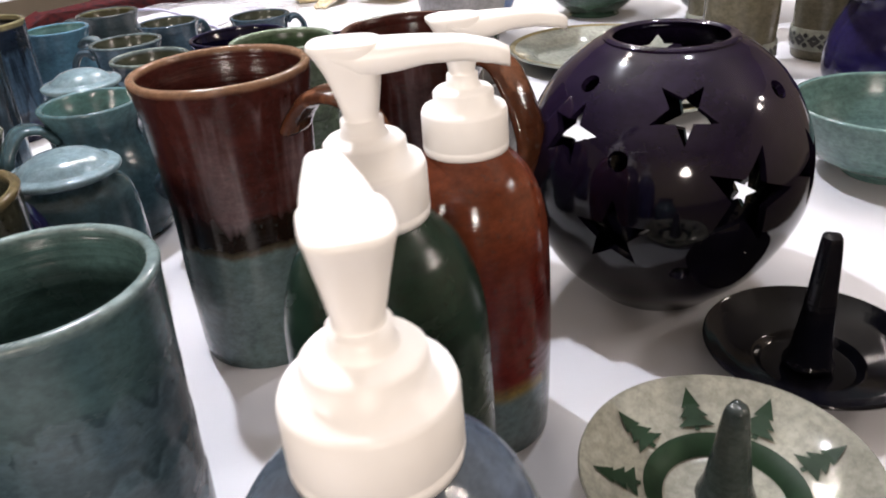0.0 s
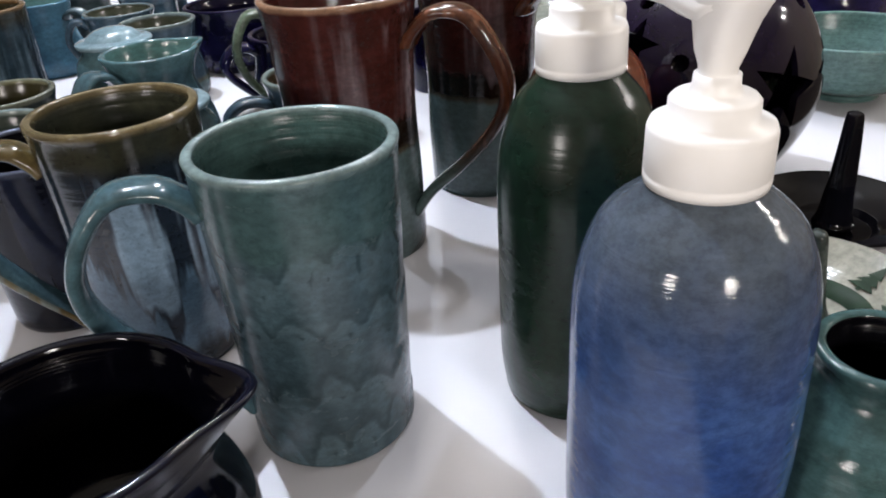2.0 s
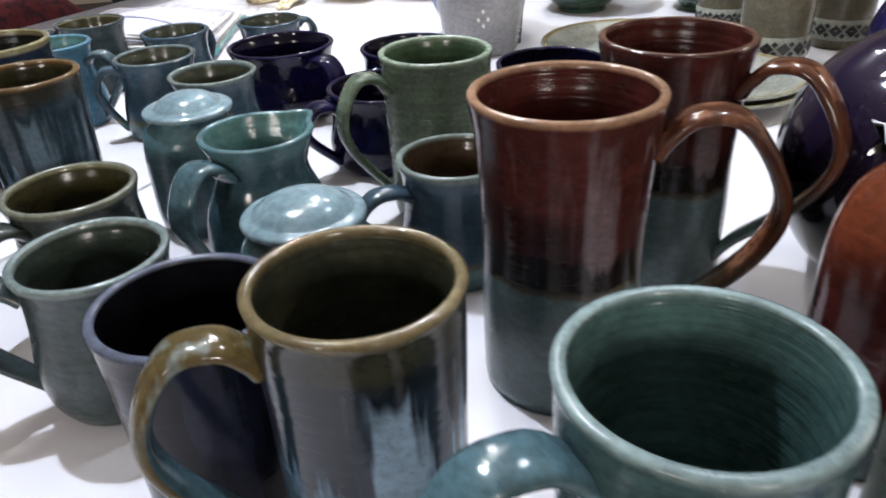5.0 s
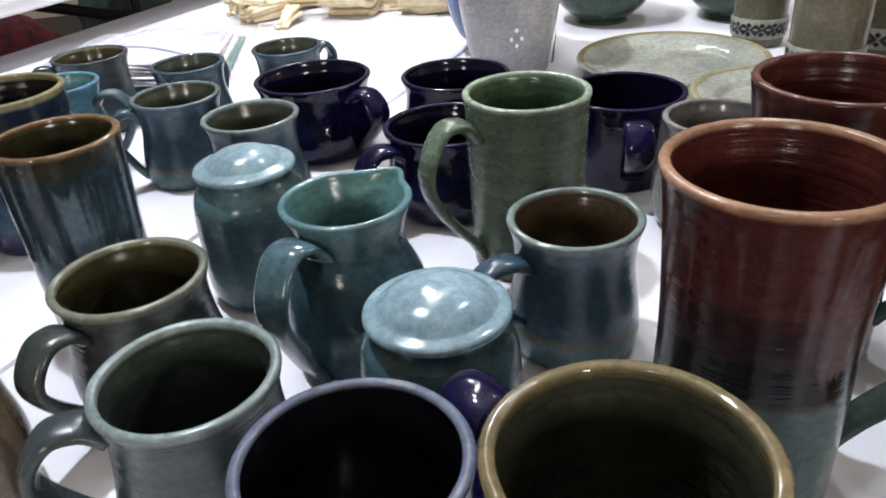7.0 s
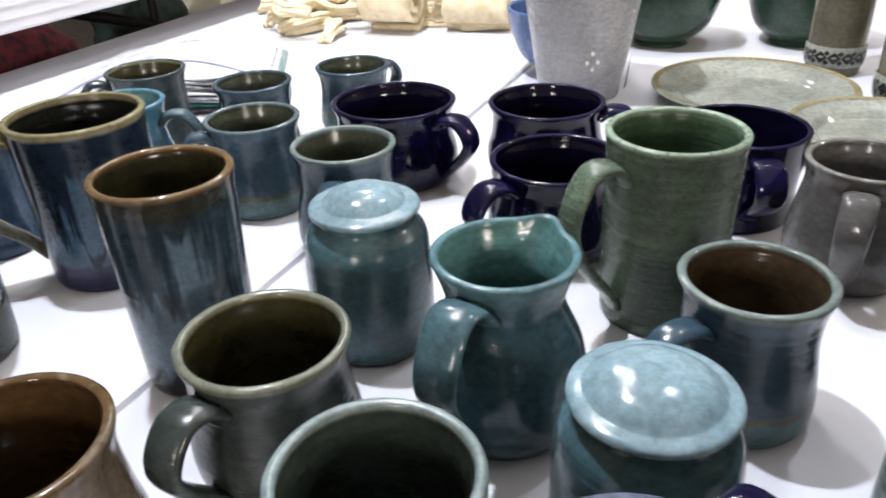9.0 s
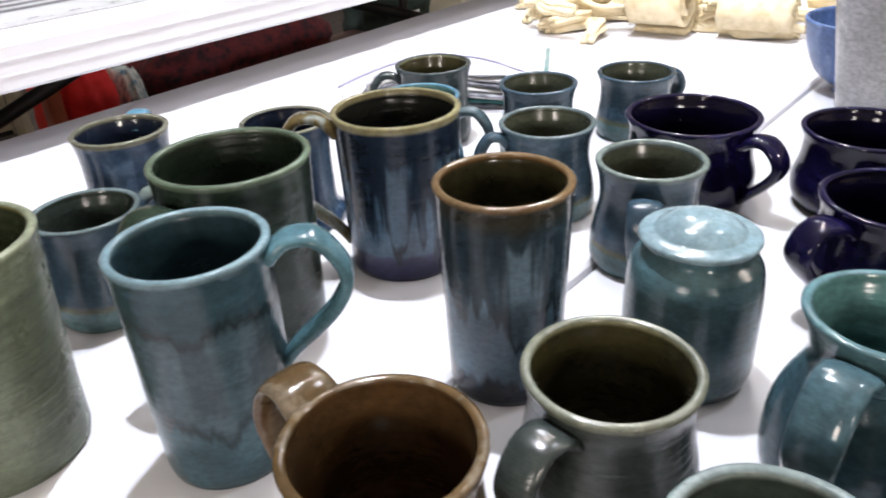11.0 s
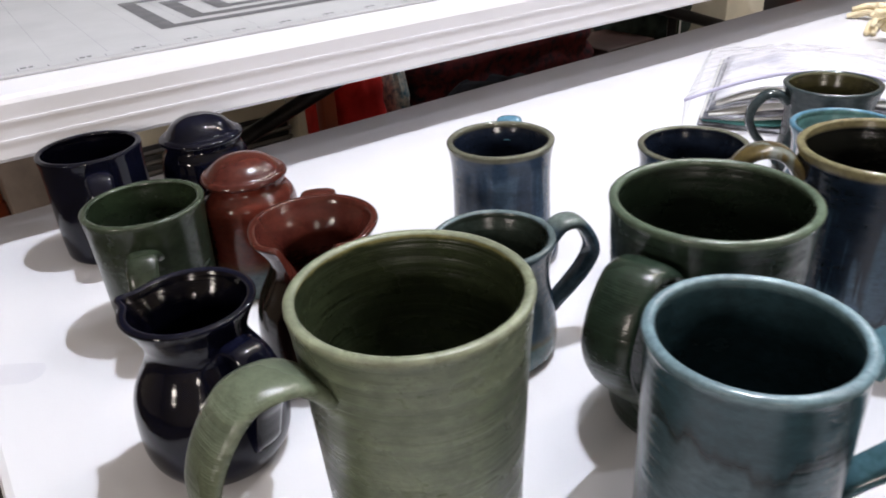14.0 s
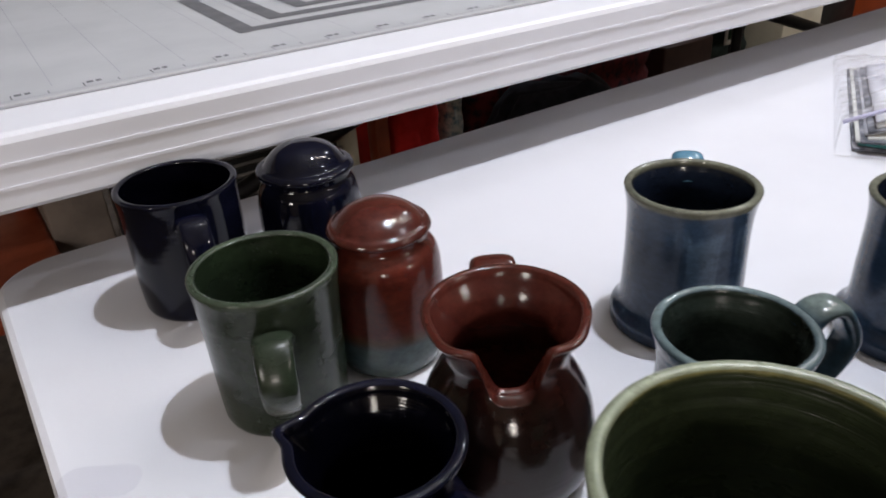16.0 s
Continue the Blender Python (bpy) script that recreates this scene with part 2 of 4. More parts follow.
def ear(r0, r1, h, top, low, out, rise):
    """Handle path beside a wall of radius r1 near the rim and r0 near the foot: out, over, and a long sweep back to the wall."""
    zt, zl = top * h, low * h
    d = zt - zl
    return [(r1 - 0.0010, zt - 0.03 * d), (r1 + 0.08 * out, zt + 0.36 * rise * d), (r1 + 0.28 * out, zt + rise * d), (r1 + 0.62 * out, zt + 0.9 * rise * d), (r1 + 0.91 * out, zt - 0.09 * d),
            (r1 + out, zt - 0.30 * d), (r1 + 0.83 * out, zt - 0.52 * d), (0.5 * (r0 + r1) + 0.50 * out, zt - 0.73 * d), (r0 + 0.20 * out, zl + 0.11 * d), (r0 + 0.04 * out, zl), (r0 - 0.0012, zl - 0.06 * d)]


def mug(label, x, y, h, r, outside, inside, form="straight", base=0.0, handle=None, out=0.034, top=0.84, low=0.22, rise=0.10,
        width=0.020, thick=0.0085, grip=None, grip_in=None, group="handmade stoneware mugs on the table", name="mug", category="mug", shape=None, fine=7):
    h -= 0.0018
    o = outline(form, h, r, base)
    t = thing(name, x, y, 0, 0, label, category, group)
    prof, k = vessel_profile(o, fine=fine)
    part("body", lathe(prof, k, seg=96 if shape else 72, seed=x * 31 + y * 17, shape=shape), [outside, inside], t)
    if handle is not None:
        radius = lambda f: float(np.interp(f * h, [q[1] for q in o], [q[0] for q in o]))
        bm = strap(ear(radius(low), radius(top), h, top, low, out, rise), [width * 1.15, width, width * 0.95, width * 0.85, width * 0.7], thick, two=grip_in is not None)
        part("handle", turned(bm, handle), [grip or outside, grip_in] if grip_in else grip or outside, t)
    return t


def jar(label, x, y, h, r, outside, lid_glaze, belly=1.13, dome=0.014, brim=0.86):
    """Lidded sugar jar: h and r are the rim of the lid, belly the body's width against it."""
    t = thing("sugar_jar", x, y, 0, 0, label, "jar", "lidded sugar jars")
    b = belly * r
    hh = h - 0.003
    prof, k = vessel_profile([(b * 0.88, 0), (b * 0.985, 0.14 * hh), (b, 0.40 * hh), (b * 0.985, 0.70 * hh), (b * 0.93, 0.86 * hh), (r * 0.90, 0.95 * hh), (r * 0.88, hh)])
    part("body", lathe(prof, k, seed=x * 13), [outside, outside], t)
    lp = [(0.0, hh - 0.004), (r * 0.74, hh - 0.004), (r * 0.76, h - 0.0022), (r - 0.002, h - 0.0020), (r, h), (r - 0.001, h + 0.0024), (r * (brim + 0.05), h + 0.0036), (r * brim, h + 0.0042)]
    lp += [(r * brim * 0.88, h + 0.0046 + dome * 0.30), (r * brim * 0.68, h + 0.005 + dome * 0.66), (r * brim * 0.42, h + 0.005 + dome * 0.90), (r * 0.16, h + 0.005 + dome * 0.99), (0.0, h + 0.005 + dome)]
    part("lid", lathe([tuple(q) for q in spline(lp, 3)], None, seed=y * 19), lid_glaze, t)
    return t


def pitcher(label, x, y, h, r, outside, inside, belly, neck, spout, handle, pull=0.016, drop=0.0, spread=0.42, out=0.030, grip=None, width=0.018, pinch=0.0, name="creamer", low=0.26, top=0.80, power=2.0):
    t = thing(name, x, y, 0, 0, label, "pitcher", "small pouring pitchers")
    o = [(belly * 0.80, 0), (belly * 0.97, 0.14 * h), (belly, 0.32 * h), (belly * 0.93, 0.52 * h), (neck, 0.74 * h), (neck * 1.03, 0.86 * h), (r, h)]
    s0 = radians(spout)

    def lipped(v, a, rr, z):
        d = (a - s0 + math.pi) % (2 * math.pi) - math.pi
        f = max(0.0, (z / h - 0.62) / 0.38)
        g = math.exp(-abs(d / spread) ** power)
        side = math.exp(-((abs(d) - 2.1 * spread) / (0.8 * spread)) ** 2)
        m = 1 + (pull / rr) * g * f ** 1.6 - (pinch / rr) * side * f ** 1.3
        return Vector((v.x * m, v.y * m, v.z - drop * g * f ** 2))

    prof, k = vessel_profile(o, wall=0.004)
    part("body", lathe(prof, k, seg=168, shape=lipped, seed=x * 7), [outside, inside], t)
    bm = strap(ear(*(float(np.interp(f * h, [q[1] for q in o], [q[0] for q in o])) for f in (low, top)), h, top, low, out, 0.12), [width * 1.2, width, width * 0.95, width * 0.85, width * 0.75], 0.0075)
    part("handle", turned(bm, handle), grip or outside, t)
    return t


def round_part(name, prof, mat, parent, label="", n=3):
    return part(name, lathe(prof, None, seg=48, wob=0.0), mat, parent, label)


def dispenser(label, x, y, neck, rc, body_mat, plastic, radius, foot, point):
    """Ceramic soap bottle; neck is the height of the collar's lower rim, rc the collar's radius, point where the nozzle aims."""
    t = thing("soap_dispenser", x, y, 0, 0, label, "soap dispenser", "pump soap dispensers")
    R = radius
    prof = [(0, 0.0012), (foot - 0.004, 0.0012), (foot - 0.0015, 0)] + list(map(tuple, spline(
        [(foot, 0.0015), (R * 0.985, 0.018), (R, 0.045), (R, 0.075), (R * 0.985, neck - 0.045), (R * 0.93, neck - 0.028), (R * 0.78, neck - 0.0125), (rc * 1.04, neck - 0.002), (rc * 0.80, neck + 0.003)], 6)))
    prof += [(0, neck + 0.003)]
    part("body", lathe(prof, None, seg=80, wob=0.0005, seed=x * 29), body_mat, t)
    z = neck
    pump = round_part("pump", [(0, z + 0.001), (rc * 0.985, z + 0.0002), (rc, z + 0.002), (rc, z + 0.0032), (rc * 0.985, z + 0.0037), (rc, z + 0.0042), (rc * 0.99, z + 0.0165), (rc * 0.95, z + 0.0185), (rc * 0.70, z + 0.0193),
                               (rc * 0.69, z + 0.0248), (rc * 0.62, z + 0.0262), (rc * 0.42, z + 0.0266), (rc * 0.40, z + 0.0274), (rc * 0.36, z + 0.029), (rc * 0.35, z + 0.032), (0, z + 0.032)], plastic, t, "white plastic screw collar")
    # flared head with a drooping nozzle
    zs = z + 0.0280
    bm = bmesh.new()
    rows = []
    # sections along the vertical: stem skirt up to the flat cap
    for zz, a, b, off in ((0, .36, .36, 0), (.0015, .34, .34, 0), (.003, .29, .29, 0), (.006, .30, .29, 0), (.010, .34, .32, 0), (.0145, .40, .36, -.02), (.0185, .45, .40, -.05), (.0225, .52, .43, -.10), (.0252, .58, .46, -.14), (.0264, .58, .455, -.14), (.0269, .53, .41, -.14)):
        row = []
        for k in range(28):
            an = 2 * math.pi * k / 28
            c, s = math.cos(an), math.sin(an)
            e = 1.0 if zz < .008 else 0.62
            row.append(bm.verts.new((rc * (math.copysign(abs(c) ** e, c) * a + off), rc * math.copysign(abs(s) ** e, s) * b, zs + zz)))
        rows.append(row)
    for p, q in zip(rows, rows[1:]):
        for k in range(28):
            bm.faces.new([p[k], p[(k + 1) % 28], q[(k + 1) % 28], q[k]])
    bm.faces.new(rows[0])
    bm.faces.new(rows[-1])
    part("pump_head", turned(bm, point), plastic, pump)
    noz = []
    bm = bmesh.new()
    for u, w, up, dn in ((-.4, .44, .0268, .0225), (.1, .44, .0268, .0165), (.7, .40, .0268, .0175), (1.1, .35, .0266, .0188), (1.7, .27, .0258, .0188), (2.2, .23, .0236, .0172), (2.42, .20, .0215, .0160)):
        row = []
        for k in range(20):
            an = 2 * math.pi * k / 20
            c, s = math.cos(an), math.sin(an)
            row.append(bm.verts.new((rc * u, rc * w * math.copysign(abs(c) ** 0.7, c), zs + (up + dn) / 2 + (up - dn) / 2 * math.copysign(abs(s) ** 0.7, s))))
        noz.append(row)
    for p, q in zip(noz, noz[1:]):
        for k in range(20):
            bm.faces.new([p[k], p[(k + 1) % 20], q[(k + 1) % 20], q[k]])
    bm.faces.new(noz[0])
    bm.faces.new(noz[-1])
    part("nozzle", turned(bm, point), plastic, pump)
    return t


# ---- glazes and other surfaces ----
plastic = plain("white_pump_plastic", "f2f0ee", 0.32, 0.02, 30, 0.02)
G_TEAL = glaze("teal_scalloped_glaze", "4d626b", "42555d", zones=[(0.106, "4d676a", 0.004, 0.022), (0.1390, "84999a", 0.002, 0.002)], rough=0.24, mott=34, streak=0.3, streak_col="34434a", streak_range=(0.54, 0.7), streak_z=(0.0, 0.06), scales=(13, 0.030, 0.098, "2b3a3f", "647982"))
G_TEAL_IN = glaze("teal_inside", "4b6664", "3e5452", rings=0.7, rough=0.26, zones=[(0.1395, "84999a", 0.002, 0.0)])
G_DRIP = glaze("blue_black_runny_glaze", "161c25", "202a35", streak=0.75, streak_col="859db2", zones=[(0.016, "5a7389", 0.006, 0.05), (0.058, "222b38", 0.007, 0.20), (0.120, "35362b", 0.006, 0.014), (0.1350, "73684c", 0.002, 0.002)], rough=0.11, streak_range=(0.52, 0.62), streak_z=(0.05, 0.118), spec=0.45)
G_DRIP_IN = glaze("olive_inside", "383a2e", "292c26", zones=[(0.1350, "73684c", 0.002, 0.001)], rough=0.24, rings=0.5)
G_DRIP_GRIP = glaze("olive_brown_handle", "6a5b36", "54492d", streak=0.35, streak_col="869aa0", rough=0.12)
G_NAVY = glaze("black_navy_glaze", "0e0f19", "141624", streak=0.25, streak_col="343b54", zones=[(0.1015, "666d80", 0.002, 0.001)], rough=0.12, spec=0.24)
G_BLACK_IN = glaze("black_inside", "0b0a0e", "101016", rough=0.18, zones=[(0.102, "6f7484", 0.0015, 0.0)])
G_GREY = glaze("grey_green_glaze", "3f4b4e", "333d40", zones=[(0.0868, "7d8c8c", 0.0015, 0.001)], rough=0.24, rings=0.6)
G_GREY_IN = glaze("grey_inside", "36403a", "2a302b", zones=[(0.0870, "86938f", 0.0015, 0.0)], rings=0.4, rough=0.25)
G_OLIVE = glaze("olive_glaze", "434b48", "343b3a", zones=[(0.0805, "74786a", 0.0015, 0.002)], rough=0.22, rings=0.5)
G_OLIVE_IN = glaze("olive_brown_inside", "38351f", "29271a", zones=[(0.0812, "7a7a60", 0.0015, 0.0)], rough=0.24)
RED_ZONES = [(0.0740, "4a4438", 0.002, 0.012), (0.0775, "1c120c", 0.002, 0.010), (0.0945, "482420", 0.004, 0.008), (0.1622, "9a7860", 0.0015, 0.002)]
G_RED = glaze("red_over_grey_teal_glaze", "5b6d6d", "4d5e5f", zones=RED_ZONES, rough=0.18, rings=0.35, streak=0.6, streak_col="74666a", streak_range=(0.48, 0.68), streak_z=(0.096, 0.156))
G_RED_IN = glaze("red_brown_inside", "4c2420", "3a1b17", rings=0.6, rough=0.2, zones=[(0.1628, "9a7860", 0.0015, 0.0)])
G_RED_GRIP = glaze("red_brown_handle", "586b67", "495b58", zones=[(0.060, "40342a", 0.012, 0.004), (0.085, "54301f", 0.012, 0.004)], rough=0.14, streak=0.4, streak_col="94644a", streak_z=(0.08, 1.0))
G_SKY = glaze("sky_blue_celadon", "56747e", "445d66", zones=[], rough=0.14, streak=0.5, streak_col="33444a")
G_SKY_IN = glaze("celadon_inside", "5d8584", "4b6e6e", rough=0.13, rings=0.4)
G_CREAMER = glaze("dark_teal_creamer_glaze", "4a6873", "3e5862", zones=[(0.095, "5f828a", 0.004, 0.004)], rough=0.17, streak=0.3, streak_col="2c3a40")
G_LID = glaze("pale_blue_lid", "8ba3ad", "78929c", rough=0.15, mott=34, speck=0.1)
G_JAR = glaze("blue_grey_jar", "517079", "4b6268", streak=0.45, streak_col="37484e", rough=0.18, rings=0.4)
G_SLATE = glaze("slate_blue_glaze", "4b5f68", "40525a", zones=[(0.079, "7f9095", 0.003, 0.001)], streak=0.3, streak_col="33424a", rough=0.2, rings=0.4)
G_SLATE_IN = glaze("mossy_inside", "464a3c", "363b31", zones=[(0.081, "7f9095", 0.002, 0.0)], rough=0.24)
G_SLATE_FOOT = glaze("slate_over_sage_glaze", "567274", "4b6365", zones=[(0.019, "62634c", 0.002, 0.004), (0.023, "425868", 0.003, 0.004), (0.0815, "7d8a86", 0.003, 0.001)], rough=0.18, rings=0.35, streak=0.35, streak_col="2f3b42", streak_z=(0.025, 0.08))
G_BROWN_IN = glaze("brown_inside", "4a3d2c", "3b3023", zones=[(0.083, "7f8c84", 0.002, 0.0)], rough=0.22)
G_GREEN_SP = glaze("speckled_green_glaze", "61715f", "525f51", zones=[(0.1255, "97aa95", 0.0015, 0.001)], speck=0.9, rings=1.0, rough=0.26, mott=60)
G_GREEN_SP_IN = glaze("green_inside", "4d624b", "3c4f3b", rings=0.5, zones=[(0.125, "8c9f8a", 0.002, 0.0)])
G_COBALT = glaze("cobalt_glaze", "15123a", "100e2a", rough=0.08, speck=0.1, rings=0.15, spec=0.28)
# Darker than G_COBALT: the shade inside the mugs is put into this colour.
G_COBALT_IN = glaze("cobalt_inside_shaded", "0a081a", "0d0b24", rough=0.1, spec=0.25)
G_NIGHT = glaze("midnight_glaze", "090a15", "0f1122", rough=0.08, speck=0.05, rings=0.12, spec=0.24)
# Nearly black, so the dark hollow of the midnight pots is painted as shade.
G_NIGHT_IN = glaze("midnight_inside_shaded", "030308", "05050d", rough=0.1, spec=0.24)
G_TALL = glaze("brown_rimmed_runny_glaze", "161e2a", "1f2a38", streak=0.5, streak_col="73899a", zones=[(0.017, "5a7488", 0.005, 0.04), (0.056, "2c3b46", 0.006, 0.20), (0.119, "36352e", 0.006, 0.014), (0.1300, "6e5a40", 0.0015, 0.001)], rough=0.11, streak_z=(0.05, 0.116), streak_range=(0.50, 0.66), rings=0.3, spec=0.45)
G_TALL_IN = glaze("dark_olive_inside", "33301f", "262618", zones=[(0.1300, "755a3a", 0.0015, 0.0)], rough=0.2)
G_BANDS = glaze("navy_runny_glaze", "34365c", "2a2c50", zones=[(0.022, "546f87", 0.003, 0.008), (0.048, "202c3d", 0.006, 0.24), (0.1195, "8a8464", 0.0015, 0.001)], streak=0.7, streak_col="4f6a80", streak_z=(0.04, 0.10), streak_range=(0.50, 0.64), rough=0.08, rings=0.45, spec=0.42)
G_BANDS_IN = glaze("dark_rings_inside", "232420", "171918", rings=0.8, rough=0.12, zones=[(0.1205, "8a8464", 0.0015, 0.0)])
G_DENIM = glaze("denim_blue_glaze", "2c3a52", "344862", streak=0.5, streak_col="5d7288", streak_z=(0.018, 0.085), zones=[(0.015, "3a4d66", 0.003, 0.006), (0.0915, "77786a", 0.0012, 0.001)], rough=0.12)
# Denim tone darkened to carry the shade within the mugs.
G_DENIM_IN = glaze("denim_inside_shaded", "1c2434", "171d2a", zones=[(0.0925, "77786a", 0.0012, 0.0)], rough=0.14)
G_POWDER = glaze("powder_blue_glaze", "5f8ba3", "4e788f", rough=0.16)
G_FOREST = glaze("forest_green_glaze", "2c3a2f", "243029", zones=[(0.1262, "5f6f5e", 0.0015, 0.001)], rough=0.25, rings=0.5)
# Forest green with the mug's inner shade worked into the colour.
G_FOREST_IN = glaze("forest_inside_shaded", "1f2a20", "182019", zones=[(0.1265, "5f6f5e", 0.0015, 0.0)], rough=0.3, rings=0.5)
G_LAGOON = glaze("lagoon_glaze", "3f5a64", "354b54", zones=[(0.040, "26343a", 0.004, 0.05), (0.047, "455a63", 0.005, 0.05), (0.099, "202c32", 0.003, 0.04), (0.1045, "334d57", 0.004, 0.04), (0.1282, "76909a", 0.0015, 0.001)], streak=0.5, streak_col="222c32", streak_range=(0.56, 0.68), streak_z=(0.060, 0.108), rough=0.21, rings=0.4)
# Lagoon blue deepened for interior shade, painted rather than lit.
G_LAGOON_IN = glaze("lagoon_inside_shaded", "273b42", "203137", zones=[(0.128, "6c868e", 0.002, 0.0)], rough=0.24)
G_LAGOON_GRIP = glaze("lagoon_handle", "567a86", "466872", rough=0.17)
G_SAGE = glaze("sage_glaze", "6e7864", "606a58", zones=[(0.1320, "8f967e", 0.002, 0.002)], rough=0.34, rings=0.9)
# Sage lowered well below G_SAGE, painting in the mug's unlit inner wall.
G_SAGE_IN = glaze("sage_inside_shaded", "363e2b", "2a3121", zones=[(0.1325, "9b9865", 0.0015, 0.004)], rough=0.32, rings=0.8)
G_MOSS = glaze("moss_green_glaze", "2f382b", "262f24", zones=[(0.086, "444f40", 0.003, 0.001)], rough=0.26, rings=0.2, mott=40)
G_MOSS_IN = glaze("moss_inside", "263122", "1e271b", rough=0.28)
G_RUST = glaze("rust_red_glaze", "552820", "48201b", rough=0.17, speck=0.1, mott=40)
G_RUST_DARK = glaze("rust_and_brown_glaze", "1f1513", "33201c", zones=[(0.072, "562820", 0.012, 0.03)], rough=0.13)
G_RUST_JAR = glaze("rust_over_teal_glaze", "43545a", "4f5c58", zones=[(0.026, "5c4030", 0.004, 0.004), (0.032, "642c22", 0.004, 0.004)], rough=0.14)
G_TAWNY = glaze("tawny_glaze", "5c4630", "4a3a2a", zones=[(0.08, "5d4a30", 0.006, 0.01)], streak=0.4, streak_col="7a7468", rough=0.10)
G_TAWNY_IN = glaze("tawny_inside", "4c3822", "35281a", rough=0.2, mott=14)
G_STONE = glaze("warm_grey_glaze", "6f6c68", "625f5c", zones=[(0.03, "6a6866", 0.004, 0.003), (0.087, "85837e", 0.002, 0.0)], rough=0.16)
G_SOAP_BLUE = glaze("mottled_blue_glaze", "2a4684", "46649e", zones=[(0.118, "626d7a", 0.032, 0.03)], mott=26, rough=0.10, speck=0.1)
G_SOAP_GREEN = glaze("bottle_green_glaze", "24392f", "1e3028", zones=[(0.004, "20362b", 0.002, 0.001)], rough=0.26, mott=18, rings=0.2)
G_SOAP_RED = glaze("copper_over_teal_glaze", "4a5d60", "566060", zones=[(0.036, "6b5c34", 0.003, 0.004), (0.042, "561e1b", 0.004, 0.004), (0.108, "7a3f28", 0.025, 0.01)], rough=0.12)
# Upper zone: purple tint lightened to paint in the reflected ceiling sheen.
G_LANTERN = glaze("plum_black_sheen_glaze", "06050a", "0b0912", zones=[(0.105, "241b33", 0.035, 0.01)], rough=0.09, speck=0.0, rings=0.06, spec=0.34)
G_DISH_BLACK = glaze("tenmoku_glaze", "0b0c14", "121116", rough=0.07, mott=30, speck=0.0, spec=0.18)
G_DISH_PALE = glaze("pale_celadon_dish_glaze", "aaa99c", "98978a", rough=0.09, speck=0.15)
G_PINE = plain("pine_green_underglaze", "1d301f", 0.42, 0.1, 90, 0.05)
G_PINE.node_tree.nodes["Principled BSDF"].inputs["Specular IOR Level"].default_value = 0.12
G_JADE = glaze("jade_glaze", "4b6a6b", "3e5859", rough=0.14, rings=0.4)
G_BOWL = glaze("turquoise_bowl_glaze", "6b8a87", "5a7875", rough=0.2, rings=0.5)
G_PLUM = glaze("plum_blue_glaze", "1b173f", "251f4c", rough=0.1, mott=16)
G_CROCK = glaze("pale_grey_crock_glaze", "aeaeb2", "a4a4a8", rough=0.24, speck=0.05)
G_BLUEBOWL = glaze("cornflower_glaze", "5f7bb0", "4f6aa0", rough=0.16, streak=0.3, streak_col="8aa0c8")
G_BOTTLEGREEN = glaze("deep_green_bowl_glaze", "3b5243", "31463a", rough=0.12)
G_VASE = glaze("oatmeal_grey_glaze", "77725f", "6a6556", streak=0.4, streak_col="5c5849", rough=0.2)
G_PLATE = glaze("pale_stone_plate_glaze", "a3a59a", "969a90", rough=0.08, speck=0.1)
G_PLATE_RIM = glaze("honey_plate_edge", "8a7d55", "9a9274", rough=0.14)
TABLE_WHITE = plain("white_moulded_table_top", "c6c6cb", 0.42, 0.02, 5, 0.06, 900)
STEEL = plain("grey_steel_legs", "3a3a3c", 0.35, 0.1, 20, 0.05, metal=0.8)
DARK = plain("black_plastic", "161616", 0.4, 0.1, 20, 0.05)
MAT_GREY = plain("grey_cutting_mat", "9fa0a2", 0.6, 0.03, 8, 0.08, 500)
MAT_LINE = plain("faint_grey_mat_lines", "8b8c90", 0.6, 0.04, 40, 0.05)
MAT_DARK = plain("dark_grey_mat_print", "58585b", 0.6, 0.04, 40, 0.05)
WOOL = plain("cream_wool", "ddd0b2", 0.9, 0.12, 60, 0.9, 420, second="c6b58e")
PAPER = plain("white_paper", "d8d8d4", 0.7, 0.04, 40, 0.05)
MAGAZINE = plain("printed_lilac_paper", "d2d2d8", 0.5, 0.1, 16, 0.05, second="9a9aa6")
PAPER_TEAL = plain("teal_paper", "3f7a78", 0.6, 0.08, 40, 0.05)
PAPER_GREY = plain("grey_print", "55575f", 0.6, 0.2, 60, 0.05, second="b4b4bc")
CARPET = plain("brown_grey_carpet", "4a423c", 0.95, 0.15, 30, 0.6, 260)
WALL = plain("beige_wall_paint", "a89c8a", 0.8, 0.04, 3, 0.1, 120)
CEILING = plain("ceiling_white", "aaa59c", 0.85, 0.03, 3, 0.1, 120)
RED_CLOTH = plain("red_fabric", "c41a14", 0.85, 0.1, 30, 0.5, 180)
RUG = plain("dark_red_and_navy_fabric", "641c20", 0.9, 0.2, 45, 0.9, 120, second="171822")
NAVY_CLOTH = plain("navy_fabric", "14141f", 0.9, 0.2, 40, 0.7, 140)
ORANGE_WOOD = plain("orange_brown_wood", "8a3a17", 0.4, 0.12, 12, 0.1)
SLAT_GREY = plain("grey_grille_metal", "6d6a66", 0.45, 0.08, 20, 0.05, metal=0.3)
CREAM_PAINT = plain("cream_paint", "c9c2ae", 0.6, 0.05, 10, 0.05)

# ---- tables: two folding tables side by side, a taller one behind ----
AXIS = 53.4


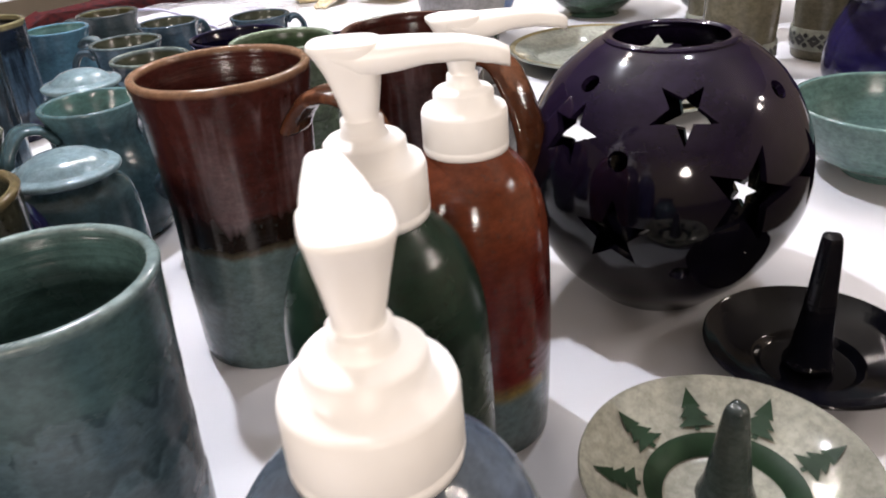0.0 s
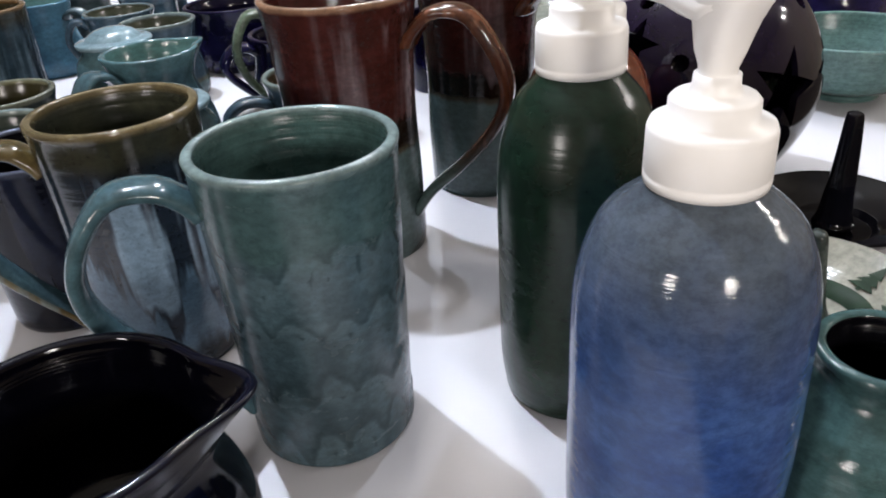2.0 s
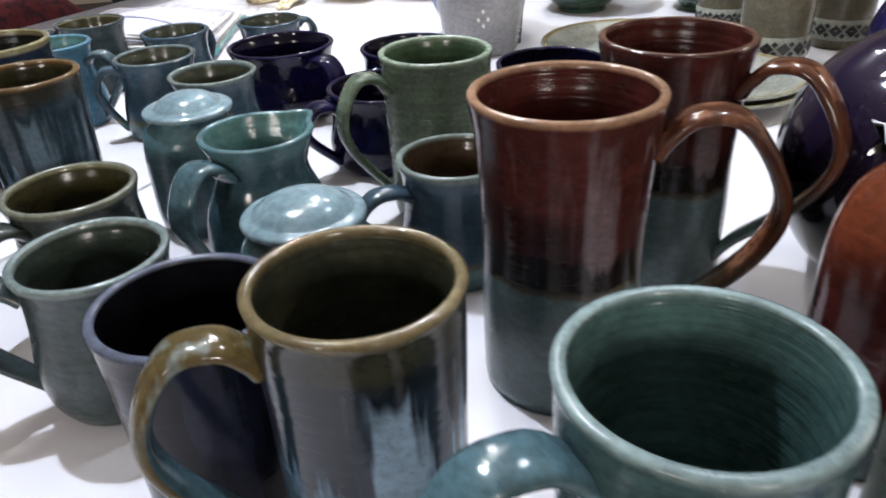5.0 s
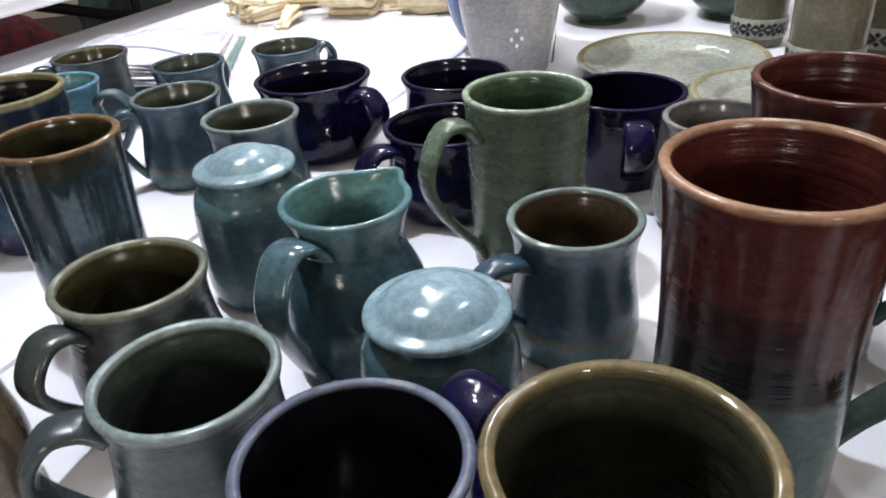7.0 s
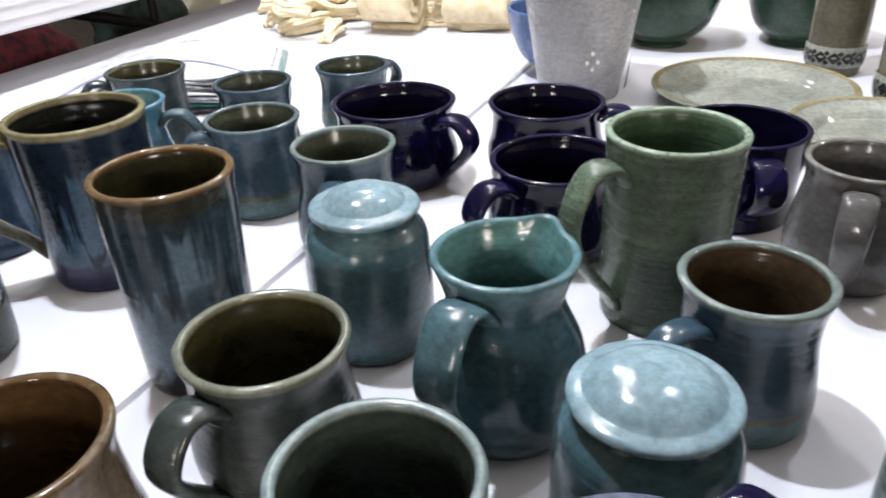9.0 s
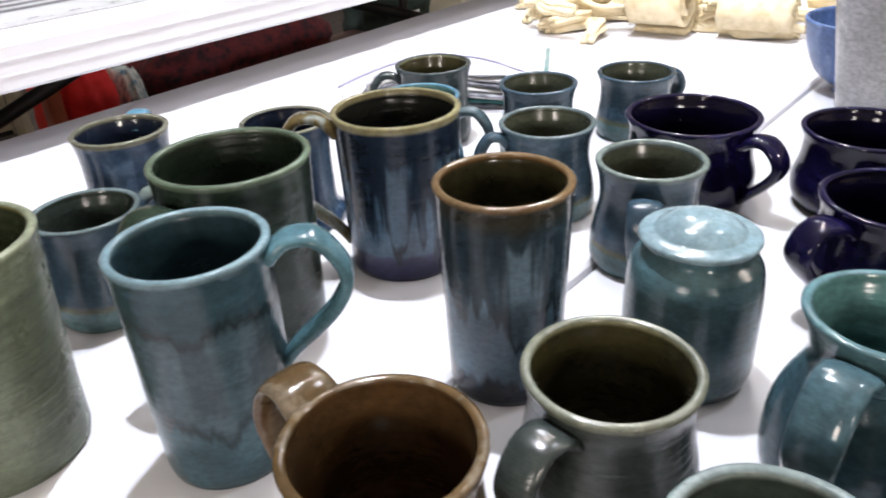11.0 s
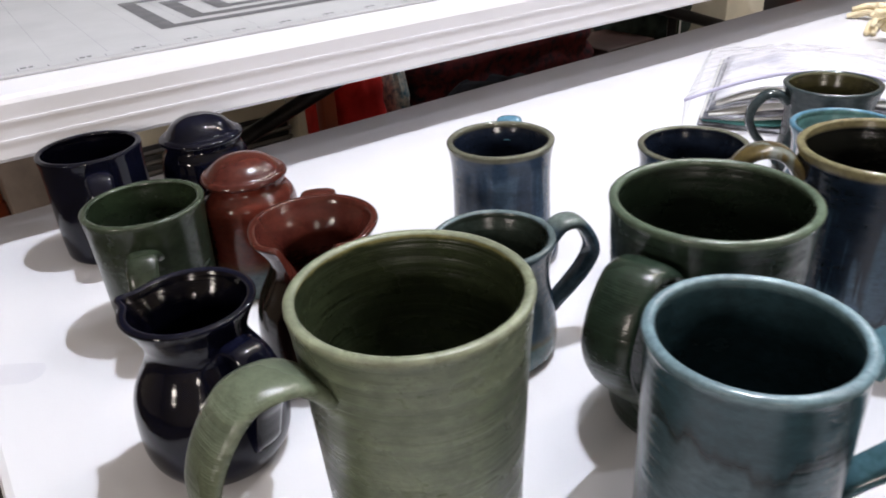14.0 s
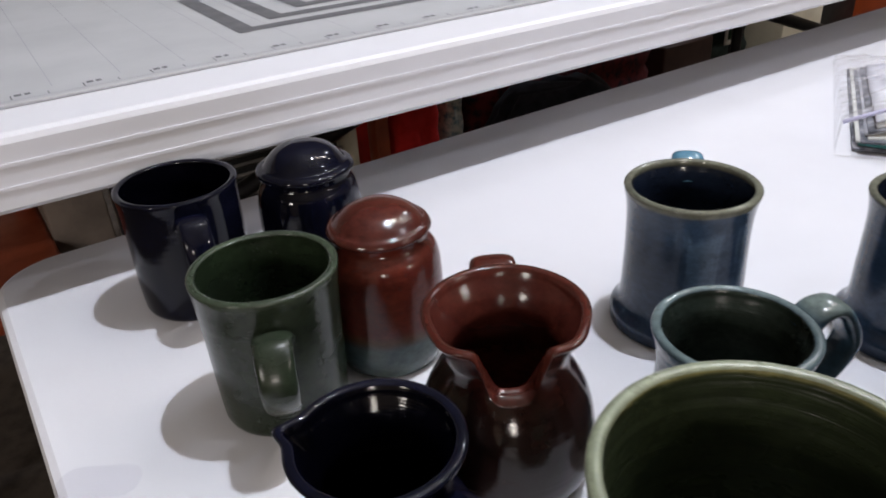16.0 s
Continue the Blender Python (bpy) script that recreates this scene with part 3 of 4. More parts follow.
def rounded_slab(x0, y0, x1, y1, z0, z1, rad, mat_seg=8, lip=0.006):
    """A slab with round corners and softened upper and lower edges."""
    bm = bmesh.new()
    loops = []
    for z, ins in ((z0, lip * 0.6), (z0 + lip * 0.6, 0.0), (z1 - lip, 0.0), (z1 - lip * 0.35, lip * 0.3), (z1, lip)):
        pts = []
        for cx, cy, a0 in ((x1 - rad, y1 - rad, 0), (x0 + rad, y1 - rad, 90), (x0 + rad, y0 + rad, 180), (x1 - rad, y0 + rad, 270)):
            for k in range(mat_seg + 1):
                a = radians(a0 + 90 * k / mat_seg)
                pts.append(bm.verts.new((cx + (rad - ins) * math.cos(a), cy + (rad - ins) * math.sin(a), z)))
        loops.append(pts)
    n = len(loops[0])
    for a, b in zip(loops, loops[1:]):
        for k in range(n):
            bm.faces.new([a[k], a[(k + 1) % n], b[(k + 1) % n], b[k]])
    bm.faces.new(loops[0][::-1])
    bm.faces.new(loops[-1])
    return bm


def folding_table(label, turn, x0, y0, x1, y1, top, thick, ridges=False, inset=(0.28, 0.28), brace=(0.42, 0.60, 0.52, 0.010)):
    t = thing("folding_table", 0, 0, 0, turn, label, "table", "white folding tables")
    top_part = part("tabletop", rounded_slab(x0, y0, x1, y1, top - thick, top, 0.05), [TABLE_WHITE], t, smooth=False)
    if ridges:
        for k, z in enumerate((top - 0.020, top - 0.036)):
            bm = bmesh.new()
            bmesh.ops.create_cube(bm, size=1.0)
            for v in bm.verts:
                v.co = Vector(((x0 + x1) / 2 + v.co.x * (x1 - x0 - 0.1), y0 - 0.0002 + v.co.y * 0.0018, z + v.co.z * 0.0026))
            part("edge_rib", bm, TABLE_WHITE, top_part, smooth=False)
    zf = FLOOR
    for ex in (x0 + inset[0], x1 - inset[1]):
        for yy in (y0 + 0.09, y1 - 0.09):
            part("leg", tube([(ex, yy, zf), (ex, yy, (zf + top) / 2), (ex, yy, top - thick + 0.001)], 0.0125), STEEL, t)
        part("crossbar", tube([(ex, y0 + 0.1, zf + 0.12), (ex, (y0 + y1) / 2, zf + 0.12), (ex, y1 - 0.1, zf + 0.12)], 0.010), STEEL, t)
        inward = brace[2] if ex < (x0 + x1) / 2 else -brace[2]
        part("brace", tube([(ex, (y0 + y1) / 2, zf + brace[0]), (ex + inward * 0.5, (y0 + y1) / 2, zf + brace[1]), (ex + inward, (y0 + y1) / 2, top - thick + 0.002)], brace[3]), STEEL, t)
    return t


folding_table("white plastic folding table under rows of pottery", AXIS, -0.17, 0.7595, 1.66, 1.490, 0.0, 0.045)
folding_table("white plastic folding table pushed against its twin", AXIS, -0.17, 0.000, 1.66, 0.757, 0.0, 0.045)
T2 = 51.4
T2_EDGE = 1.397
T2_TOP = 0.1296
folding_table("taller white folding table with ribbed edge carrying a cutting mat", T2, -0.55, T2_EDGE, 1.72, T2_EDGE + 0.76, T2_TOP, 0.054, ridges=True, inset=(0.50, 0.28), brace=(0.600, 0.718, 0.70, 0.012))

# grey cutting mat with printed frames and a ruler edge
mat = thing("cutting_mat", 0, 0, T2_TOP, T2, "grey cutting mat with dark nested frames and ruler marks", "cutting mat")
part("sheet", rounded_slab(-0.50, T2_EDGE + 0.062, 1.25, T2_EDGE + 0.70, 0.0003, 0.0032, 0.012, 4, 0.0008), MAT_GREY, mat, smooth=False)


def frame_strip(x0, y0, x1, y1, w):
    bm = bmesh.new()
    for a, b, c, d in ((x0, y0, x1, y0 + w), (x0, y1 - w, x1, y1), (x0, y0 + w, x0 + w, y1 - w), (x1 - w, y0 + w, x1, y1 - w)):
        vs = [bm.verts.new(p) for p in ((a, b, 0.0036), (c, b, 0.0036), (c, d, 0.0036), (a, d, 0.0036))]
        bm.faces.new(vs)
    return bm


FX, FY = 0.035, T2_EDGE + 0.150
for inset in (0.0, 0.036, 0.072):
    part("printed_frame", frame_strip(FX + inset * 1.2, FY + inset, FX + 0.62 - inset * 1.2, FY + 0.215 - inset, 0.019), MAT_DARK, mat, smooth=False)
bm = bmesh.new()
for i in range(66):
    x = -0.47 + i * 0.0254
    for a, b, c, d in ((x, 0.070, x + 0.001, 0.070 + (0.008 if i % 2 else 0.012)),) + (((x + 0.003, 0.078, x + 0.008, 0.084), (x + 0.010, 0.078, x + 0.014, 0.084)) if i % 2 == 0 else ()):
        bm.faces.new([bm.verts.new((p, q + T2_EDGE, 0.0036)) for p, q in ((a, b), (c, b), (c, d), (a, d))])
part("ruler_marks", bm, MAT_DARK, mat, smooth=False)
for i in range(12):
    x = -0.44 + i * 0.0508
    bm = bmesh.new()
    bm.faces.new([bm.verts.new((p, q + T2_EDGE, 0.0035)) for p, q in ((x, 0.09), (x + 0.0007, 0.09), (x + 0.0007, 0.66), (x, 0.66))])
    part("grid_line", bm, MAT_LINE, mat, smooth=False)
bm = bmesh.new()
bm.faces.new([bm.verts.new((p, q + T2_EDGE, 0.0035)) for p, q in ((-0.49, 0.0680), (1.24, 0.0680), (1.24, 0.0690), (-0.49, 0.0690))])
part("border_line", bm, MAT_LINE, mat, smooth=False)

# ---- room shell ----
tagged(part("floor", box(-5, -4, FLOOR - 0.1, 4, 6, FLOOR), CARPET, smooth=False), "brown grey carpeted floor", "floor", kind="structure")
tagged(part("ceiling", box(-5, -4, CEIL, 4, 6, CEIL + 0.1), CEILING, smooth=False), "off-white plain ceiling", "ceiling", kind="structure")
tagged(part("wall_north", box(-5, 6, FLOOR, 4, 6.12, CEIL), WALL, smooth=False), "beige painted wall", "wall", kind="structure")
tagged(part("wall_south", box(-5, -4.12, FLOOR, 4, -4, CEIL), WALL, smooth=False), "beige painted wall", "wall", kind="structure")
tagged(part("wall_west", box(-5.12, -4, FLOOR, -5, 6, CEIL), WALL, smooth=False), "beige painted wall", "wall", kind="structure")
tagged(part("wall_east", box(4, -4, FLOOR, 4.12, 6, CEIL), WALL, smooth=False), "beige painted wall", "wall", kind="structure")

# ---- soap dispensers ----
dispenser("mottled blue ceramic soap dispenser with white pump", -0.0045, 0.1121, 0.1503, 0.0182, G_SOAP_BLUE, plastic, 0.0386, 0.0355, 108)
dispenser("dark green ceramic soap dispenser with white pump", -0.0190, 0.2087, 0.1573, 0.0182, G_SOAP_GREEN, plastic, 0.0350, 0.0325, 6)
dispenser("copper and teal ceramic soap dispenser with white pump", 0.0061, 0.2952, 0.1454, 0.0180, G_SOAP_RED, plastic, 0.0350, 0.0335, 18)

# ---- mugs ----
def scalloped(v, a, r, z):
    """Rows of shallow overlapping scales on the lower wall."""
    if r < 0.034 or not 0.006 < z < 0.098:
        return v
    row = (0.098 - z) / 0.030
    u = a * 9 / (2 * math.pi) + 0.5 * math.floor(row)
    f = (row + 0.30 * abs(math.cos(math.pi * u))) % 1.0
    return v * 1.0 if math.hypot(v.x, v.y) < r - 0.002 else Vector((v.x * (1 + 0.014 * (0.5 - f)), v.y * (1 + 0.014 * (0.5 - f)), v.z))



mug("teal mug with scalloped glaze and looped handle", -0.1367, 0.2008, 0.1417, 0.0430, G_TEAL, G_TEAL_IN, "straight", 0.0375, 195, out=0.050, grip=G_SKY, low=0.17, top=0.87, shape=scalloped, fine=22)
mug("blue-black mug with runny glaze and olive handle", -0.2312, 0.2762, 0.1381, 0.0406, G_DRIP, G_DRIP_IN, "straight", 0.0365, 191, out=0.043, grip=G_DRIP_GRIP, grip_in=G_SKY, low=0.15)
mug("black-navy mug with pale rim line", -0.3042, 0.3305, 0.1034, 0.0420, G_NAVY, G_BLACK_IN, "straight", 0.037, 24, out=0.030, grip=G_COBALT, top=0.92, width=0.026)
mug("grey-green mug with flared rim", -0.3687, 0.4121, 0.0903, 0.0408, G_GREY, G_GREY_IN, "belly", 0.040, 192, out=0.032, low=0.22)
mug("olive mug with wide rim and heavy handle", -0.4087, 0.5176, 0.0845, 0.0418, G_OLIVE, G_OLIVE_IN, "belly", 0.041, 228, out=0.030, width=0.022)
mug("tall red-brown over grey-teal mug", -0.1245, 0.3768, 0.1653, 0.0470, G_RED, G_RED_IN, "flare", 0.0415, -22, out=0.058, grip=G_RED_GRIP, top=0.85, low=0.2, rise=0.14, width=0.022)
mug("tall red-brown over grey-teal mug", -0.0320, 0.4645, 0.1616, 0.0454, G_RED, G_RED_IN, "flare", 0.0400, -46, out=0.056, grip=G_RED_GRIP, top=0.85, low=0.2, rise=0.14, width=0.022)
mug("slate blue mug with sage foot", -0.1604, 0.5015, 0.0855, 0.0395, G_SLATE_FOOT, G_BROWN_IN, "waist", 0.0395, 196, out=0.034, width=0.017, low=0.35, top=0.78)
mug("tall speckled green mug", -0.1573, 0.6030, 0.1284, 0.0426, G_GREEN_SP, G_GREEN_SP_IN, "straight", 0.0385, 196, out=0.036, low=0.16)
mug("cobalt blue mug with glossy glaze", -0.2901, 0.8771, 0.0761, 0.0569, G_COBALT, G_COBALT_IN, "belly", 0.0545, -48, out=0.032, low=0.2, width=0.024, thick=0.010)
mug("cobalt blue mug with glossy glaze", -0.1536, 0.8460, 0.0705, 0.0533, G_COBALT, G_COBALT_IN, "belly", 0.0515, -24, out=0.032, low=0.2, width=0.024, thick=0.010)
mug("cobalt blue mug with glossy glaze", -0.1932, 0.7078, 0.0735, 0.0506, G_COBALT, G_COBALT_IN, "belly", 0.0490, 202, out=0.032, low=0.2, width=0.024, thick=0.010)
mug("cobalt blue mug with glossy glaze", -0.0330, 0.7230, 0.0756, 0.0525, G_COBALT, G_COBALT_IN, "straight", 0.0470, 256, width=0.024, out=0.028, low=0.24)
mug("slate blue mug with narrow waist", -0.4175, 0.9807, 0.0769, 0.0394, G_SLATE_FOOT, G_SLATE_IN, "waist", 0.040, 60, out=0.022)
mug("slate blue mug with narrow waist", -0.3116, 1.0364, 0.0686, 0.0407, G_SLATE_FOOT, G_SLATE_IN, "waist", 0.040, 28, out=0.022)
mug("slate blue mug with narrow waist", -0.4167, 0.8534, 0.0816, 0.0410, G_SLATE_FOOT, G_SLATE_IN, "waist", 0.042, 196, out=0.024, low=0.16, width=0.014)
mug("slate blue mug with narrow waist", -0.3472, 0.7597, 0.0842, 0.0403, G_SLATE_FOOT, G_SLATE_IN, "waist", 0.042, 256, out=0.024, width=0.024, top=0.76)
mug("tall runny blue-grey tumbler with brown rim", -0.4560, 0.6202, 0.1328, 0.0395, G_TALL, G_TALL_IN, "straight", 0.0345, None, name="tumbler", category="tumbler")
mug("large navy mug with runny streaks and olive rim", -0.5333, 0.7724, 0.1249, 0.0481, G_BANDS, G_BANDS_IN, "straight", 0.0440, 190, out=0.044, grip=G_DRIP_GRIP, top=0.90, rise=0.12, low=0.2)
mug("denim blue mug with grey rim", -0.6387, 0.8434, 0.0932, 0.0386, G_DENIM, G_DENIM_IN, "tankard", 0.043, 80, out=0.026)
mug("grey-green mug with thin handle", -0.5262, 1.0369, 0.0842, 0.0410, G_GREY, G_OLIVE_IN, "waist", 0.039, 192, out=0.030, width=0.014, low=0.15)
mug("powder blue mug with slim handle", -0.5317, 0.9124, 0.0890, 0.0391, G_POWDER, G_SKY_IN, "waist", 0.042, -14, out=0.032, width=0.016, low=0.15, top=0.8, grip=G_SLATE)
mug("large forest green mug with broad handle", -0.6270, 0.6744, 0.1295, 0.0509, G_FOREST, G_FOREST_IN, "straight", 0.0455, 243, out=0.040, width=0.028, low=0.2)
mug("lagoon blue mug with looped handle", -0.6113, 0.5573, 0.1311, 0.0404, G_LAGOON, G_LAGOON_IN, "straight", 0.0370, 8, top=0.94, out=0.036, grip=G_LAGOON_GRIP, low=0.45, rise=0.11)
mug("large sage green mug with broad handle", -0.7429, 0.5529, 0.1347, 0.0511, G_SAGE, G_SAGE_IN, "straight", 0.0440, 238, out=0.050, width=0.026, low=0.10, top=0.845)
mug("slate mug with pale teal foot", -0.7478, 0.6993, 0.0817, 0.0379, G_SLATE_FOOT, G_GREY_IN, "waist", 0.0385, 35, out=0.029, width=0.018, top=0.93, rise=0.14, low=0.30)
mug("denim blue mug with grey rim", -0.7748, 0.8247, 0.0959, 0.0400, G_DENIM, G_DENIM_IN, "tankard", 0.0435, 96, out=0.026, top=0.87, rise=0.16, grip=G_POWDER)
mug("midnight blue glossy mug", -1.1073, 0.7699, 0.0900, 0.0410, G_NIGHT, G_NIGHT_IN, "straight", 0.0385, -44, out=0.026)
mug("moss green mug with flat handle", -0.9877, 0.6839, 0.0903, 0.0404, G_MOSS, G_MOSS_IN, "straight", 0.0360, -57, out=0.026, width=0.020, top=0.76)
mug("tawny brown mug with heavy handle", -0.5050, 0.4561, 0.0970, 0.0417, G_TAWNY, G_TAWNY_IN, "belly", 0.041, 140, out=0.034, width=0.026, top=0.94)
mug("warm grey mug with rounded handle", -0.0100, 0.6100, 0.0880, 0.0400, G_STONE, G_STONE, "belly", 0.0415, 228, out=0.028, width=0.022)

# ---- lidded jars and pitchers ----
jar("teal sugar jar with pale blue lid", -0.3467, 0.6214, 0.0948, 0.0336, G_JAR, G_LID, 1.17, 0.008, 0.74)
jar("blue-grey sugar jar with pale blue domed lid", -0.2568, 0.4224, 0.0925, 0.0346, G_JAR, G_LID, 1.13, 0.008, 0.80)
jar("midnight blue sugar jar with lid", -1.0391, 0.8264, 0.0828, 0.0350, G_NIGHT, G_NIGHT, 1.08, 0.014, 0.84)
jar("rust red over teal sugar jar with lid", -0.9455, 0.7435, 0.0884, 0.0309, G_RUST_JAR, G_RUST, 1.16, 0.010, 0.88)
pitcher("teal creamer with pinched spout", -0.2876, 0.5247, 0.1055, 0.0375, G_CREAMER, G_SKY_IN, 0.0440, 0.0315, 42, 226, pull=0.010, spread=0.26, out=0.036, width=0.024, grip=G_SKY, low=0.14, top=0.84)
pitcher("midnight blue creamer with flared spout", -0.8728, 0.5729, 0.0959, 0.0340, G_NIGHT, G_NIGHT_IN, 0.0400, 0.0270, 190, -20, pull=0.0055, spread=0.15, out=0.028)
pitcher("rust red creamer with deep heart-shaped spout", -0.8480, 0.6640, 0.0980, 0.0385, G_RUST_DARK, G_RUST, 0.0430, 0.0300, 290, 113, pull=-0.004, drop=0.028, spread=0.36, pinch=-0.003, out=0.026, power=5.5, top=0.90, width=0.023)
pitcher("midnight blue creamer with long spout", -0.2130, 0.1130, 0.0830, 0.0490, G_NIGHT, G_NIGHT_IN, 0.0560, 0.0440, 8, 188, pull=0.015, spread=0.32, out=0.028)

# ---- star lantern ----
def star_lantern(x, y):
    t = thing("star_lantern", x, y, 0, 0, "glossy plum-black ceramic lantern with star cut-outs", "lantern")
    o = [(0.038, 0), (0.044, 0.006), (0.063, 0.026), (0.0785, 0.055), (0.083, 0.080), (0.0785, 0.108), (0.0645, 0.134), (0.0465, 0.1505), (0.0370, 0.156)]
    prof, k = vessel_profile(o, wall=0.005)
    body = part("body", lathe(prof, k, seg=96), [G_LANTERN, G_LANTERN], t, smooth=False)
    bm = bmesh.new()

    def cut(az, el, pts):
        d = Vector((math.cos(radians(az)) * math.cos(radians(el)), math.sin(radians(az)) * math.cos(radians(el)), math.sin(radians(el))))
        q = d.to_track_quat("Z", "Y").to_matrix()
        c = Vector((0, 0, 0.080))
        lo = [bm.verts.new(c + q @ Vector((p[0], p[1], 0.050))) for p in pts]
        hi = [bm.verts.new(c + q @ Vector((p[0], p[1], 0.100))) for p in pts]
        n = len(pts)
        bm.faces.new(lo[::-1])
        bm.faces.new(hi)
        for i in range(n):
            bm.faces.new([lo[i], lo[(i + 1) % n], hi[(i + 1) % n], hi[i]])

    for az, el, size, spin in ((266, 40, 0.0175, 36), (291, 8, 0.027, 17), (242, -6, 0.021, 0), (217, 28, 0.018, 10), (331, 10, 0.023, -15), (86, 42, 0.018, 4), (64, 1, 0.022, 30), (30, -27, 0.012, 0), (120, 0, 0.022, 16), (176, 2, 0.021, 16)):
        cut(az, el, [((size if i % 2 == 0 else size * 0.42) * math.sin(radians(36 * i + spin)), (size if i % 2 == 0 else size * 0.42) * math.cos(radians(36 * i + spin))) for i in range(10)])
    for az, el in ((215, 47), (319, 42), (242, 22), (268, -22), (352, 40), (40, 40), (150, 36)):
        cut(az, el, [(0.0055 * math.cos(radians(30 * i)), 0.0055 * math.sin(radians(30 * i))) for i in range(12)])
    bmesh.ops.recalc_face_normals(bm, faces=bm.faces[:])
    me = bpy.data.meshes.new("cutter")
    bm.to_mesh(me)
    bm.free()
    tool = new("cutter", me)
    tool.parent = t
    mod = body.modifiers.new("cut", "BOOLEAN")
    mod.object, mod.operation, mod.solver = tool, "DIFFERENCE", "EXACT"
    bpy.context.view_layer.update()
    done = bpy.data.meshes.new_from_object(body.evaluated_get(bpy.context.evaluated_depsgraph_get()))
    body.modifiers.clear()
    body.data = done
    bpy.data.objects.remove(tool)
    done.polygons.foreach_set("use_smooth", [True] * len(done.polygons))
    done.set_sharp_from_angle(angle=radians(38))
    return t


star_lantern(0.1145, 0.425)


# ---- ring dishes ----
def ring_dish(label, x, y, r, h, mat, cone_mat, cone, pines=False):
    t = thing("ring_dish", x, y, 0, 0, label, "ring dish", "ring dishes with cones")
    top = [(r * 0.50, 0.0), (r * 0.56, 0.003), (r * 0.80, h * 0.55), (r * 0.97, h * 0.94), (r, h), (r * 0.985, h + 0.0016), (r * 0.96, h + 0.0006), (r * 0.78, h * 0.72), (r * 0.56, h * 0.52), (r * 0.50, h * 0.46), (r * 0.44, h * 0.30), (r * 0.40, 0.0052), (r * 0.2, 0.0046), (0.0, 0.0046)]
    s = spline(top, 4)
    part("dish", lathe([(0.0, 0.001), (r * 0.46, 0.001)] + [tuple(p) for p in s], None, seg=80), mat, t)
    cp = [(r * 0.16, 0.0040), (0.0125, 0.008), (0.0100, 0.016), (0.0072, cone * 0.6), (0.0052, cone - 0.005), (0.0035, cone - 0.001), (0.0, cone)]
    part("cone", lathe([tuple(p) for p in spline(cp, 5)], None, seg=40, wob=0.0012, seed=x * 9), cone_mat, t)
    if pines:
        z_at = lambda rr: float(np.interp(rr, [r * 0.50, r * 0.56, r * 0.78, r * 0.96], [h * 0.46, h * 0.52, h * 0.72, h])) + 0.0009
        for i in range(9):
            az = radians(96 + i * 40)
            u, v = Vector((math.cos(az), math.sin(az), 0)), Vector((-math.sin(az), math.cos(az), 0))
            bm = bmesh.new()

            def put(a, b):
                q = u * (r * 0.565 + a) + v * b
                return bm.verts.new((q.x, q.y, z_at(q.length)))

            for a0, a1, w in ((0.002, 0.0095, 0.0085), (0.0065, 0.0145, 0.0068), (0.0115, 0.0205, 0.0046)):
                for k in range(6):
                    f0, f1 = k / 6, (k + 1) / 6
                    q = [put(a0 + (a1 - a0) * f0, -w * (1 - f0)), put(a0 + (a1 - a0) * f0, w * (1 - f0)), put(a0 + (a1 - a0) * f1, w * (1 - f1) + 1e-5), put(a0 + (a1 - a0) * f1, -w * (1 - f1) - 1e-5)]
                    bm.faces.new(q)
            bm.faces.new([put(0.0, -0.0012), put(0.0, 0.0012), put(0.004, 0.0012), put(0.004, -0.0012)])
            part("painted_pine", bm, G_PINE, t, "dark green painted pine tree", smooth=False)
        part("painted_ring", lathe([(r * 0.415, 0.0062), (r * 0.435, h * 0.30 + 0.0006), (r * 0.495, h * 0.46 + 0.0006), (r * 0.55, h * 0.515 + 0.0007)], None, seg=64, wob=0), G_PINE, t, "dark green painted ring")
    return t


ring_dish("glossy black ring dish with tapered cone", 0.176, 0.326, 0.0535, 0.020, G_DISH_BLACK, G_DISH_BLACK, 0.083)
ring_dish("pale celadon ring dish with painted pine trees", 0.1105, 0.234, 0.0615, 0.023, G_DISH_PALE, G_OLIVE, 0.058, True)

# small jade pot
mug("small jade green pot with narrow mouth", 0.0750, 0.1220, 0.0730, 0.0250, G_JADE, G_BLACK_IN, "belly", 0.037, None, name="bud_pot", category="pot")


# ---- pottery further down the table ----
def bowl(label, x, y, r, h, foot, mat, inner=None, name="bowl"):
    t = thing(name, x, y, 0, 0, label, "bowl", "stoneware bowls")
    prof, k = vessel_profile([(foot, 0), (foot * 0.98, 0.006), (foot + (r - foot) * 0.55, h * 0.30), (r * 0.93, h * 0.68), (r, h)], wall=0.0045)
    part("body", lathe(prof, k, seed=x * 5), [mat, inner or mat], t)
    return t


bowl("turquoise stoneware bowl with wide mouth", 0.325, 0.585, 0.078, 0.058, 0.032, G_BOWL)
bowl("cornflower blue glazed stoneware bowl", -0.025, 1.155, 0.072, 0.085, 0.030, G_BLUEBOWL)
bowl("deep green footed bowl", 0.165, 1.250, 0.085, 0.095, 0.040, G_BOTTLEGREEN)
bowl("deep green footed bowl", 0.345, 1.185, 0.080, 0.095, 0.040, G_BOTTLEGREEN)


